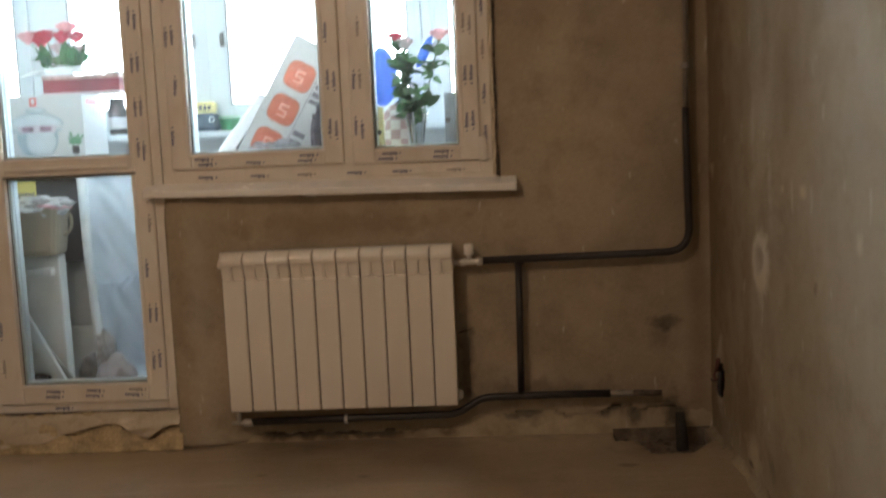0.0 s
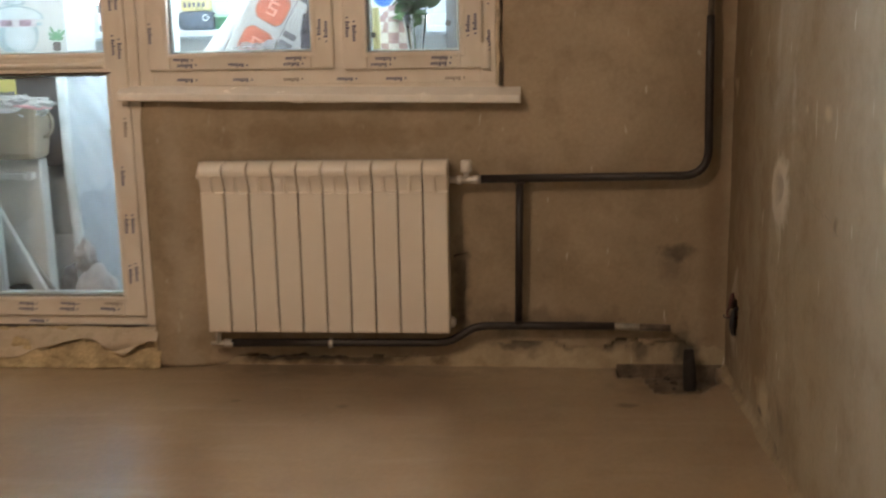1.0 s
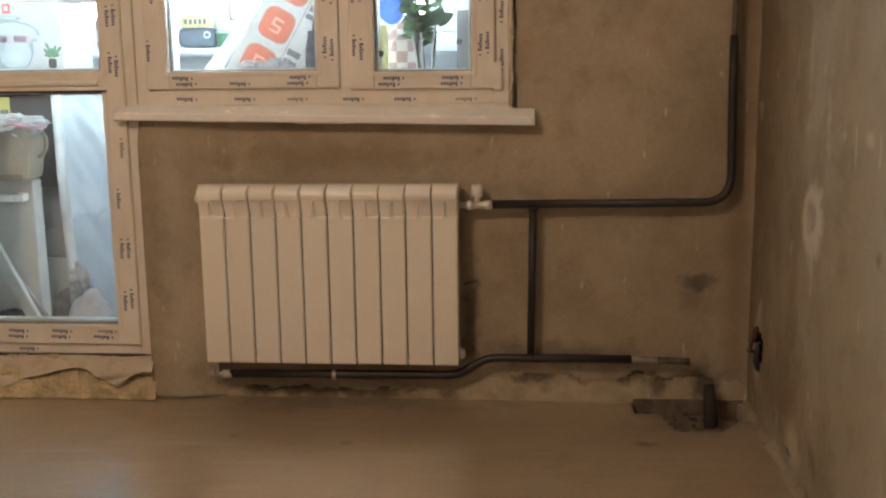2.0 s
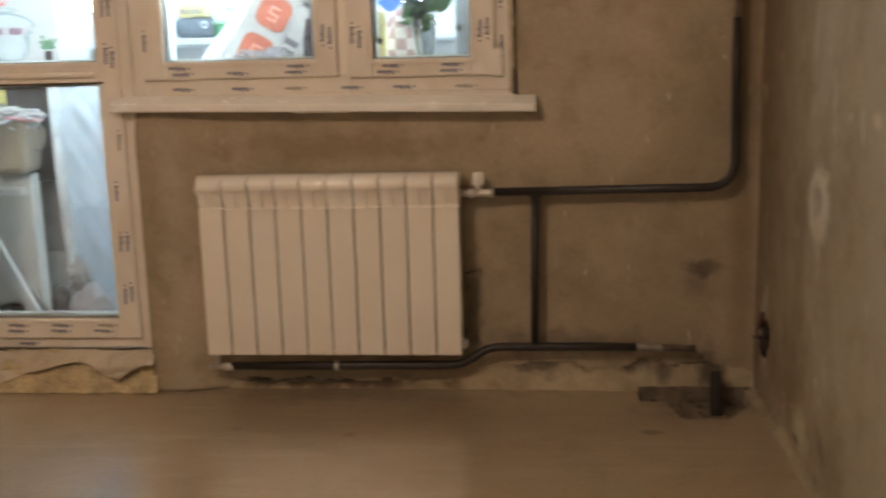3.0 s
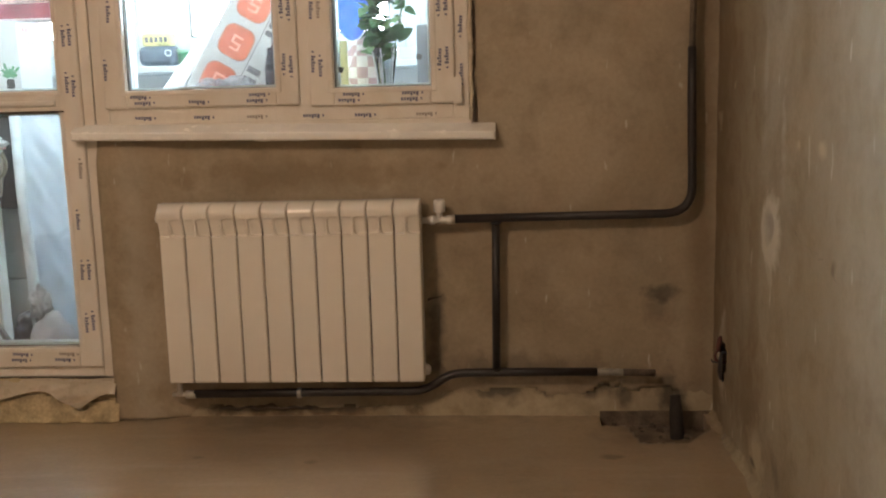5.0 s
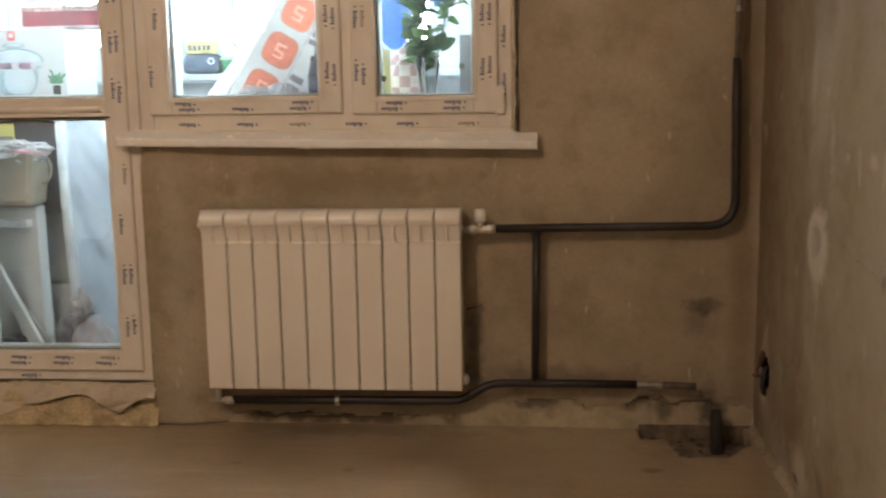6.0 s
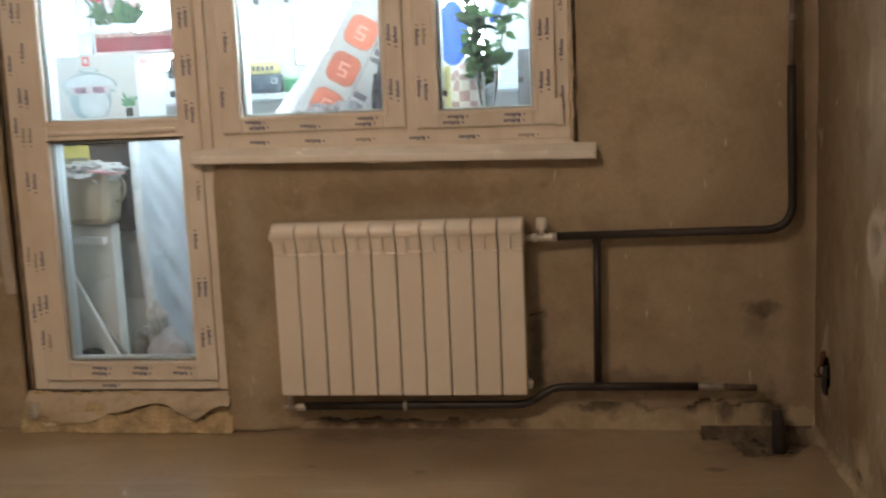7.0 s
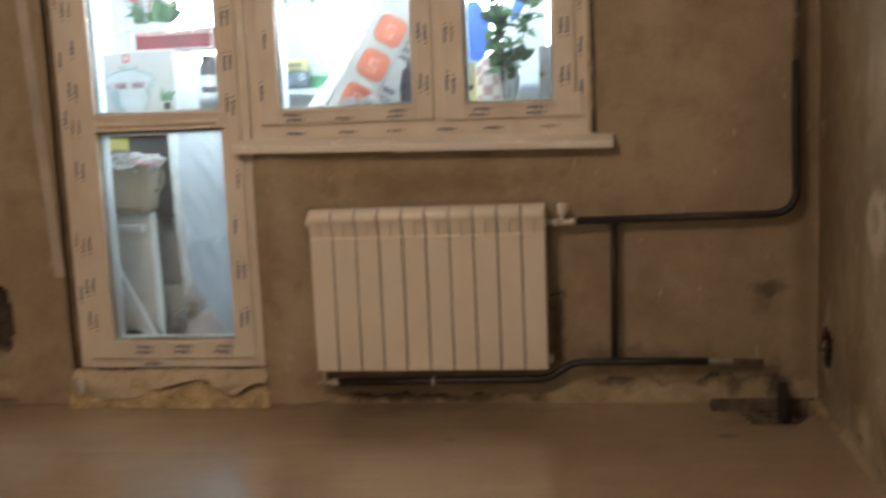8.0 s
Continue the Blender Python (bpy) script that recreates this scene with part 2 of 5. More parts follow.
M_GLASS = glass_material()


def hazy_material():
    """Clear glass with a thin pale veil added, uneven, to stand in for haze."""
    g = Graph("hazy_window_glass")
    fres = g.node("ShaderNodeFresnel")
    fres.inputs["IOR"].default_value = 1.45
    clear = g.node("ShaderNodeBsdfTransparent")
    clear.inputs[0].default_value = (0.975, 0.988, 0.988, 1)
    haze = g.node("ShaderNodeBsdfTranslucent")
    haze.inputs[0].default_value = (0.86, 0.90, 0.92, 1)
    gloss = g.node("ShaderNodeBsdfGlossy")
    gloss.inputs["Roughness"].default_value = 0.01
    uneven = g.noise(3.0, 6, 0.65, g.scaled(1.6, 1.0, 0.5), 1.4)
    veil, m = g.node("ShaderNodeMixShader"), g.node("ShaderNodeMixShader")
    g.link(g.span(uneven, 0.3, 0.7, 0.003, 0.013), veil.inputs[0])
    g.link(clear.outputs[0], veil.inputs[1])
    g.link(haze.outputs[0], veil.inputs[2])
    g.link(fres.outputs[0], m.inputs[0])
    g.link(veil.outputs[0], m.inputs[1])
    g.link(gloss.outputs[0], m.inputs[2])
    g.link(m.outputs[0], g.out.inputs["Surface"])
    return g.mat


M_HAZY = hazy_material()


def sheer(name, color, solid, rough=0.3, scale=25.0):
    """Thin plastic film: part see-through, part pale and glossy."""
    g = Graph(name)
    g.bump(g.noise(scale, 6, 0.65, bend=1.0), 0.9, 0.01)
    g.done(color, rough)
    clear = g.node("ShaderNodeBsdfTransparent")
    m = g.node("ShaderNodeMixShader")
    g.link(g.span(g.noise(scale * 0.5, 5, 0.6), 0.3, 0.7, solid - 0.15, solid + 0.15), m.inputs[0])
    g.link(clear.outputs[0], m.inputs[1])
    g.link(g.bsdf.outputs[0], m.inputs[2])
    g.link(m.outputs[0], g.out.inputs["Surface"])
    return g.mat


# ---- mesh helpers ----
def mesh_object(name, verts, faces, material, smooth=False):
    me = bpy.data.meshes.new(name)
    me.from_pydata([tuple(v) for v in verts], [], [tuple(f) for f in faces])
    me.materials.append(material)
    if smooth:
        me.shade_smooth()
    return new(name, me)


def part(name, bm, material, parent=None, label="", smooth=False):
    me = bpy.data.meshes.new(name)
    bmesh.ops.recalc_face_normals(bm, faces=bm.faces[:])
    bm.to_mesh(me)
    bm.free()
    me.materials.append(material)
    if smooth:
        me.shade_smooth()
    ob = new(name, me)
    if parent:
        ob.parent = parent
    return tagged(ob, label) if label else ob


def hold(name, label, category, group="", kind="", at=(0, 0, 0)):
    ob = new(name)
    ob.empty_display_size = 0.05
    ob.location = at
    return tagged(ob, label, category, group, kind)


def add_box(bm, x0, x1, y0, y1, z0, z1, bevel=0.0, m=None):
    vs = [bm.verts.new((x, y, z)) for x in (x0, x1) for y in (y0, y1) for z in (z0, z1)]
    fs = [bm.faces.new([vs[i] for i in q]) for q in
          ((0, 1, 3, 2), (4, 6, 7, 5), (0, 4, 5, 1), (2, 3, 7, 6), (0, 2, 6, 4), (1, 5, 7, 3))]
    if bevel:
        es = list({e for f in fs for e in f.edges})
        out = bmesh.ops.bevel(bm, geom=es, offset=bevel, segments=2, profile=0.5, affect="EDGES")
        vs = list({v for f in out["faces"] for v in f.verts} | {v for v in vs if v.is_valid})
    if m is not None:
        bmesh.ops.transform(bm, matrix=m, verts=vs)
    return bm


def box(x0, x1, y0, y1, z0, z1, bevel=0.0, m=None):
    return add_box(bmesh.new(), x0, x1, y0, y1, z0, z1, bevel, m)


def tube(points, radius, sides=14, bm=None, caps=True):
    """A round bar along points; radius a number or one for each point."""
    bm = bm or bmesh.new()
    pts = [Vector(p) for p in points]
    rs = radius if isinstance(radius, (list, tuple)) else [radius] * len(pts)
    rings, up = [], None
    for i, p in enumerate(pts):
        d = (pts[min(i + 1, len(pts) - 1)] - pts[max(i - 1, 0)]).normalized()
        if up is None:
            up = d.orthogonal().normalized()
        up = (up - d * up.dot(d)).normalized()
        side = d.cross(up)
        rings.append([bm.verts.new(p + (up * math.cos(a) + side * math.sin(a)) * rs[i])
                      for a in (2 * math.pi * k / sides for k in range(sides))])
    for a, b in zip(rings, rings[1:]):
        for k in range(sides):
            bm.faces.new((a[k], a[(k + 1) % sides], b[(k + 1) % sides], b[k]))
    if caps:
        bm.faces.new(rings[0][::-1])
        bm.faces.new(rings[-1])
    return bm


def bend(a, corner, b, radius, steps=8):
    """Points from a to b round a corner."""
    a, c, b = Vector(a), Vector(corner), Vector(b)
    p, q = c + (a - c).normalized() * radius, c + (b - c).normalized() * radius
    arc = [(1 - s) ** 2 * p + 2 * s * (1 - s) * c + s * s * q for s in (k / steps for k in range(steps + 1))]
    return [a, *arc, b]


def lathe(profile, centre, sides=24, bm=None):
    bm = bm or bmesh.new()
    rings = []
    for r, z in profile:
        rings.append([bm.verts.new((centre[0] + r * math.cos(a), centre[1] + r * math.sin(a), centre[2] + z))
                      for a in (2 * math.pi * k / sides for k in range(sides))])
    for a, b in zip(rings, rings[1:]):
        for k in range(sides):
            bm.faces.new((a[k], a[(k + 1) % sides], b[(k + 1) % sides], b[k]))
    bm.faces.new(rings[0][::-1])
    bm.faces.new(rings[-1])
    return bm


def lump(centre, radii, rough=0.25, freq=3.0, seed=0, level=3):
    """A lumpy ball."""
    bm = bmesh.new()
    bmesh.ops.create_icosphere(bm, subdivisions=level, radius=1.0)
    for v in bm.verts:
        k = 1 + rough * noise.fractal(v.co * freq + Vector((seed * 7.3, 0, 0)), 0.7, 2.0, 4)
        v.co = Vector((centre[0] + v.co.x * k * radii[0], centre[1] + v.co.y * k * radii[1], centre[2] + v.co.z * k * radii[2]))
    return bm


def sheet(name, nu, nv, place, keep, material, thick=0.0, turned=False):
    """A fine grid: place(u, v) gives points, keep(u, v) tells which cells stay."""
    verts = [place(i / nu, j / nv) for j in range(nv + 1) for i in range(nu + 1)]
    w = nu + 1
    faces = [(j * w + i, j * w + i + 1, (j + 1) * w + i + 1, (j + 1) * w + i)
             for j in range(nv) for i in range(nu) if keep((i + 0.5) / nu, (j + 0.5) / nv)]
    if turned:
        faces = [f[::-1] for f in faces]
    ob = mesh_object(name, verts, faces, material, True)
    if thick:
        s = ob.modifiers.new("thickness", "SOLIDIFY")
        s.thickness, s.offset = thick, -1.0
    return ob


def rough_at(x, y, z, freq, amount):
    return amount * noise.fractal(Vector((x, y, z)) * freq, 0.8, 2.0, 4)


# ---- room: north wall with the balcony opening ----
W, H, EX = -3.8, 2.6, 0.045
OPEN_L, OPEN_R, OPEN_T = -2.605, -0.686, 2.34


def along(u):
    """From the west wall to just past the face of the east wall."""
    return EX + 0.025 + (W - EX - 0.025) * (1 - u)


def wall_y(x, z):
    pier = -0.040 * min(1.0, max(0.0, (-1.60 - x) / 0.16)) * min(1.0, max(0.0, (0.95 - z) / 0.12)) if x > -1.87 else 0.0
    if x < -2.6:
        pier = -0.022
    return pier + rough_at(x, 0, z, 2.2, 0.004) + rough_at(x, 5, z, 14, 0.0012)


def ragged_foot(x):
    """Height at which the plaster breaks off above the floor."""
    n = noise.fractal(Vector((x * 6, 3.1, 0)), 0.8, 2.0, 4)
    if -1.60 < x < -0.06:
        return 0.045 + 0.03 * n + (0.030 if x > -0.8 else -0.025)
    return -0.01


def wall_keep(u, v):
    x, z = along(u), H * v
    edge = 0.006 * noise.noise(Vector((0, z * 9, 1)))
    if OPEN_L + edge < x < OPEN_R + edge and 0.925 < z < OPEN_T:
        return False
    if OPEN_L + edge < x < -1.862 + edge and z < 0.93:
        return False
    if ((x + 2.92) / 0.095) ** 4 + ((z - 0.325) / 0.135) ** 4 < 1:
        return False
    return z > ragged_foot(x)


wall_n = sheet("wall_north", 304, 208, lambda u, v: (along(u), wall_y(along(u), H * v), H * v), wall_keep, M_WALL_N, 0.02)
tagged(wall_n, "rough grey-brown plastered wall round a balcony window", "wall", kind="structure")


def backing(name, *boxes, material=M_BASE):
    bm = bmesh.new()
    for b in boxes:
        add_box(bm, *b)
    return part(name, bm, material, wall_n)


backing("masonry", (OPEN_R + 0.004, 0.12, 0.034, 0.20, -0.16, H), (OPEN_L, OPEN_R + 0.004, 0.034, 0.20, OPEN_T, H),
     (-1.858, OPEN_R + 0.004, 0.034, 0.20, -0.16, 0.90), (W, -3.02, 0.034, 0.20, -0.16, H), (-2.82, OPEN_L, 0.034, 0.20, -0.16, H),
     (-3.02, -2.82, 0.034, 0.20, -0.16, 0.19), (-3.02, -2.82, 0.034, 0.20, 0.46, H), (-3.02, -2.82, 0.12, 0.20, 0.19, 0.46),
     (OPEN_L, -1.858, 0.05, 0.20, -0.16, 0.10))
part("niche_lining", box(-3.0, -2.84, 0.105, 0.118, 0.20, 0.45), M_RUBBLE_SHADE, wall_n, "dark bottom of a broken-out niche")



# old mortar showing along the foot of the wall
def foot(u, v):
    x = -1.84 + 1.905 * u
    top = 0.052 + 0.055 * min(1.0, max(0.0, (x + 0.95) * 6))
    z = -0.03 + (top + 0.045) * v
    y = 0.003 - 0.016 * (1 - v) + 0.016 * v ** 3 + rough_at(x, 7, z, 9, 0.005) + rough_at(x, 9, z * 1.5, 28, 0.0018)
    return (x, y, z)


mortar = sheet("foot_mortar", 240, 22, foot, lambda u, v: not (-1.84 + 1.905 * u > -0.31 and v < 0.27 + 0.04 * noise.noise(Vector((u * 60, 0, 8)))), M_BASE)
mortar.parent = wall_n
part("plaster_crack", tube([(-1.53 + 0.02 * k, -0.012 + 0.003 * (k % 3), 0.028 + 0.004 * math.sin(k * 1.7)) for k in range(16)], [0.002 + 0.0035 * abs(math.sin(k * 0.9)) for k in range(16)], 6), M_RUBBLE_SHADE, wall_n)
part("plaster_crack", tube([(-0.845, -0.004, 0.378), (-0.83, -0.005, 0.384), (-0.815, -0.005, 0.386), (-0.795, -0.004, 0.394)], [0.005, 0.0035, 0.002, 0.0006], 6), M_RUBBLE_SHADE, wall_n)
part("plaster_crack", tube([(-0.812 + 0.008 * noise.noise(Vector((0, 4, z * 30))), -0.004, z) for z in [0.16 + 0.02 * k for k in range(11)]], [0.0008 + 0.0012 * abs(noise.noise(Vector((k, 1.3, 0)))) for k in range(11)], 6), M_RUSTY, wall_n)
part("pit_back", box(-0.335, 0.07, -0.007, 0.033, -0.16, 0.012), M_EARTH, wall_n)

# ---- east wall ----


def east_x(y, z):
    ring = math.hypot((y + 0.685) / 0.10, (z - 0.685) / 0.09)
    patch = -0.006 * math.exp(-(ring - 0.75) ** 2 / 0.08) + 0.008 * math.exp(-((y + 0.665) / 0.03) ** 2 - ((z - 0.70) / 0.03) ** 2)
    swell = -0.014 * math.exp(-((y + 0.18) / 0.08) ** 2 - ((z - 0.24) / 0.10) ** 2)
    return EX + rough_at(0, y, z, 2.0, 0.005) + rough_at(2, y, z, 13, 0.0015) + rough_at(4, y, z, 30, 0.0008) + patch + swell


def east_keep(u, v):
    y, z = 0.06 - 4.86 * u, H * v
    return ((y + 0.215) / 0.040) ** 2 + ((z - 0.235) / 0.046) ** 2 > 1 + 0.3 * noise.noise(Vector((0, y * 40, z * 40)))


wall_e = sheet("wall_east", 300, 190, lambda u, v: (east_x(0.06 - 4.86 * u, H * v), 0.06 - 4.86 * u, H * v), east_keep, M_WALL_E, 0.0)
tagged(wall_e, "bare yellow-grey plastered wall with pale flecks", "wall", kind="structure")
part("masonry", box(0.10, 0.25, -4.8, 0.2, -0.16, H), M_RUBBLE_SHADE, wall_e)


# ragged mortar fillet along the floor
def fillet(u, v):
    y = 0.02 - 2.5 * u
    size = 0.75 + 0.5 * noise.noise(Vector((y * 4, 0, 6)))
    a = radians(90 * v)
    r = 0.05 * size
    x = EX + 0.006 - r * 0.85 * (1 - math.cos(a)) + rough_at(y, z := r * 1.7 * (1 - math.sin(a)), 3, 16, 0.007)
    return (x, y, z - 0.004 + rough_at(y, v, 9, 18, 0.004))


M_FILLET = plaster("fillet_mortar", (0.275, 0.228, 0.155), (0.385, 0.325, 0.23), (0.185, 0.148, 0.098), ((SOOT_AND_SHADE, 0.5, (0.0, -0.75, 0.05), (0.3, 0.08, 0.05), 0.6), (SOOT_AND_SHADE, 0.5, (0.0, -0.25, 0.03), (0.3, 0.12, 0.04), 0.6)))
mortar = sheet("foot_mortar", 300, 12, fillet, lambda u, v: True, M_FILLET)
mortar.parent = wall_e
def east_crack(y0, z0, y1, z1, n=13):
    """A fine ragged line on the east wall."""
    line = []
    for k in range(n):
        y = y0 + (y1 - y0) * k / (n - 1) + random.uniform(-0.006, 0.006)
        z = z0 + (z1 - z0) * k / (n - 1) + random.uniform(-0.008, 0.008)
        line.append((east_x(y, z) - 0.0006, y, z))
    return tube(line, [0.0001 + 0.0003 * (k % 4 == 0) for k in range(n)], 5)


part("crack", east_crack(-0.90, 0.715, -1.20, 0.675), M_RUSTY, wall_e)

# ---- other walls, ceiling, floor ----
for name, b in (("wall_west", (W - 0.2, W, -4.8, 0.2, -0.16, H)), ("wall_south", (W - 0.2, 0.2, -5.0, -4.8, -0.16, H))):
    tagged(part(name, box(*b), M_WALL), "bare plastered wall of an unfinished room", "wall", kind="structure")
tagged(part("ceiling", box(W - 0.2, 0.2, -5.0, 0.2, H, H + 0.15), M_CEIL), "plain whitewashed ceiling", "ceiling", kind="structure")


def floor_xy(u, v):
    return EX + 0.02 + (W - EX - 0.02) * (1 - u) ** 1.7, 0.05 - 4.85 * v ** 1.7


def floor_keep(u, v):
    x, y = floor_xy(u, v)
    n = 0.009 * noise.fractal(Vector((x * 16, y * 16, 2)), 0.8, 2.0, 4)
    front = 0.105 + 0.155 * min(1.0, max(0.0, (x + 0.235) / 0.03)) - 0.10 * min(1.0, max(0.0, (x + 0.07) / 0.075))
    return not (-0.312 + n * 0.6 < x < 0.014 and y > -front + n)


def floor_place(u, v):
    x, y = floor_xy(u, v)
    return (x, y, rough_at(x, y, 0, 1.3, 0.004) + rough_at(x, y, 3, 9, 0.0015))


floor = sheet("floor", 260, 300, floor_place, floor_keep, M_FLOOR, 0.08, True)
tagged(floor, "worn brown cement screed floor with a satin sheen", "floor", kind="structure")
part("pit_bottom", lump((-0.16, -0.10, -0.086), (0.32, 0.32, 0.05), 0.14, 4, 9, 4), M_EARTH, floor, "broken-out hole full of dark rubble")
part("subfloor", box(W, 0.10, -4.8, 0.05, -0.2, -0.16), M_RUBBLE_SHADE, floor)
for i in range(16):
    s = random.uniform(0.005, 0.013)
    part("rubble_piece", lump((random.uniform(-0.29, -0.02), random.uniform(-0.2, 0.02), -0.033 + random.uniform(-0.01, 0.01)), (s, s, s * 0.7), 0.5, 2, i, 2),
         M_RUBBLE_SHADE, floor)


# ---- window and balcony door ----
def bar_frame(x0, x1, z0, z1, wl, wr, wb, wt, y0, y1, bevel=0.004):
    """Four mitre-less bars round an opening."""
    bm = bmesh.new()
    add_box(bm, x0, x0 + wl, y0, y1, z0, z1, bevel)
    add_box(bm, x1 - wr, x1, y0, y1, z0, z1, bevel)
    add_box(bm, x0 + wl - 0.001, x1 - wr + 0.001, y0 + 0.0006, y1, z0, z0 + wb, bevel)
    add_box(bm, x0 + wl - 0.001, x1 - wr + 0.001, y0 + 0.0006, y1, z1 - wt, z1, bevel)
    return bm


def print_mesh(name, seed, material):
    """Six small blots in a row and a tick before them, about 6 cm long."""
    r = random.Random(seed)
    bm = bmesh.new()
    x = -0.034
    add_box(bm, x, x + 0.005, -0.0004, 0.0004, -0.003, 0.004)
    x += 0.014
    for i in range(6):
        w = r.uniform(0.0060, 0.0072)
        add_box(bm, x, x + w, -0.0004, 0.0004, -0.0045, 0.0082 if i in (0, 2) else 0.0042)
        x += w + 0.0021
    me = bpy.data.meshes.new(name)
    bm.to_mesh(me)
    bm.free()
    me.materials.append(material)
    return me


PRINTS = [print_mesh("print", s, M_PRINT) for s in range(3)] + [print_mesh("print", 9, M_PRINT_FAINT)]


def prints(parent, x0, z0, x1, z1, y, step=0.155, pair=0.0, flip=0.0):
    """Rows of printed marks on the protective film from one point to another."""
    a, b = Vector((x0, 0, z0)), Vector((x1, 0, z1))
    d = b - a
    n = max(1, int(d.length / step))
    turn = math.degrees(math.atan2(d.z, d.x))
    for i in range(n):
        for off in ((0,) if not pair else (0, pair)):
            if random.random() < 0.12:
                continue
            p = a + d * ((i + 0.5) / n) + d.normalized() * random.uniform(-0.012, 0.012)
            side = Vector((-d.z, 0, d.x)).normalized() * off
            ob = new("print", random.choice(PRINTS[:3] if random.random() < 0.8 else PRINTS[3:]))
            ob.parent = parent
            ob.matrix_basis = pose(p.x + side.x, y, p.z + side.z, 0, -turn + flip + random.uniform(-2, 2), 0)


def pane_unit(parent, x0, x1, z0, z1, y):
    """Double glazing: two panes with a pale spacer between them and a gasket in front."""
    for k, yy in enumerate((y, y + 0.024)):
        ob = part("pane", box(x0 - 0.006, x1 + 0.006, yy, yy + 0.004, z0 - 0.006, z1 + 0.006), M_HAZY if k else M_GLASS, parent)
        ob.visible_shadow = False
    part("spacer", bar_frame(x0 - 0.004, x1 + 0.004, z0 - 0.004, z1 + 0.004, 0.012, 0.012, 0.012, 0.012, y + 0.005, y + 0.023, 0.0), M_SPACER, parent)
    part("outer_stop", bar_frame(x0 - 0.006, x1 + 0.006, z0 - 0.006, z1 + 0.006, 0.014, 0.014, 0.010, 0.014, y + 0.029, y + 0.062, 0.002), M_COLD, parent)
    part("gasket", bar_frame(x0 - 0.002, x1 + 0.002, z0 - 0.002, z1 + 0.002, 0.004, 0.004, 0.004, 0.004, y - 0.006, y - 0.001, 0.0), M_RUBBER, parent)


FR, SA, GL = -0.004, -0.020, 0.006
window = hold("window_1", "white plastic window still wrapped in printed cream film", "window", kind="structure")
wf = part("window_frame", bar_frame(-1.868, -0.700, 0.946, 2.30, 0.045, 0.05, 0.062, 0.06, FR, 0.06), M_FILM, window)
part("packing_strip", box(-1.87, -0.69, 0.0, 0.05, 0.885, 0.947, 0.004), M_FILM, window)
part("mullion", box(-1.232, -1.176, FR, 0.06, 1.0, 2.25, 0.003), M_FILM, window)
prints(wf, -1.80, 0.968, -0.75, 0.960, FR - 0.001, 0.16, flip=180)
sash_l = part("sash", bar_frame(-1.832, -1.220, 0.998, 2.27, 0.074, 0.072, 0.054, 0.07, SA, 0.045, 0.006), M_FILM, window)
sash_r = part("sash", bar_frame(-1.188, -0.742, 0.992, 2.27, 0.077, 0.074, 0.054, 0.07, SA, 0.045, 0.006), M_FILM, window)
for s, x0, x1, zb in ((sash_l, -1.758, -1.292, 1.052), (sash_r, -1.111, -0.816, 1.046)):
    pane_unit(s, x0, x1, zb, 2.2, GL)
    part("glazing_bead", bar_frame(x0 - 0.018, x1 + 0.018, zb - 0.016, 2.216, 0.016, 0.016, 0.016, 0.016, SA - 0.003, GL - 0.007, 0.003), M_FILM, s)
    prints(s, x0 - 0.04, zb - 0.038, x1 + 0.04, zb - 0.038, SA - 0.001, 0.16, 0.018, flip=180)
    prints(s, x0 - 0.040, 1.04, x0 - 0.040, 2.2, SA - 0.001, 0.15, 0.022, flip=180)
    prints(s, x1 + 0.052, 1.04, x1 + 0.052, 2.2, SA - 0.001, 0.15, 0.022, flip=0)
prints(wf, -0.722, 1.0, -0.722, 2.2, FR - 0.001, 0.14)
part("corner_tape", box(-0.748, -0.722, SA - 0.0022, SA - 0.001, 0.99, 1.07, 0.0004), M_FILM, window)
sheet_edge = [(-0.694 + 0.006 * noise.noise(Vector((0, 0, z * 20))), -0.008, z) for z in [0.94 + 0.04 * k for k in range(35)]]
part("foam_joint", tube(sheet_edge, [0.007 + 0.003 * noise.noise(Vector((k, 0.3, 0))) for k in range(35)], 8), simple("pale_foam", (0.56, 0.48, 0.36), 0.85, vary=0.25, scale=20, relief=0.7), window, "cream mounting foam along the frame", True)
# fillers added behind the frame so that no daylight leaks past it
part("leak_filler", box(-0.702, -0.672, 0.022, 0.10, 0.86, 2.37), M_FOAM, window, "yellow foam filler added behind the frame edge against light leaks")
part("leak_filler", box(-2.60, -0.68, 0.022, 0.10, 2.298, 2.37), M_FOAM, window)
torn = random.Random(4)
# raised dark line drawn for the ragged crack beside the foam
part("ragged_crack", tube([(-0.685 + torn.uniform(-0.002, 0.002), -0.011, 0.935 + 0.016 * k) for k in range(82)], [torn.uniform(0.0008, 0.0034) + (0.003 if k < 5 else 0) for k in range(82)], 6), M_RUBBLE_SHADE, window)

bm = add_box(bmesh.new(), -1.93, -0.622, -0.064, 0.004, 0.881, 0.908)
bmesh.ops.bevel(bm, geom=[e for e in bm.edges if all(v.co.y < -0.05 for v in e.verts)], offset=0.007, segments=5, profile=0.5, affect="EDGES")
for v in bm.verts:
    if v.co.y > -0.01 and v.co.z > 0.89:
        v.co.z += 0.022
    v.co.z += (-0.622 - v.co.x) * 0.018
tagged(part("window_sill", bm, simple("film_covered_sill", (0.84, 0.81, 0.76), 0.22, vary=0.05, scale=6, relief=0.1, spec=0.7)), "white plastic window sill board under the window", "window sill", kind="structure")

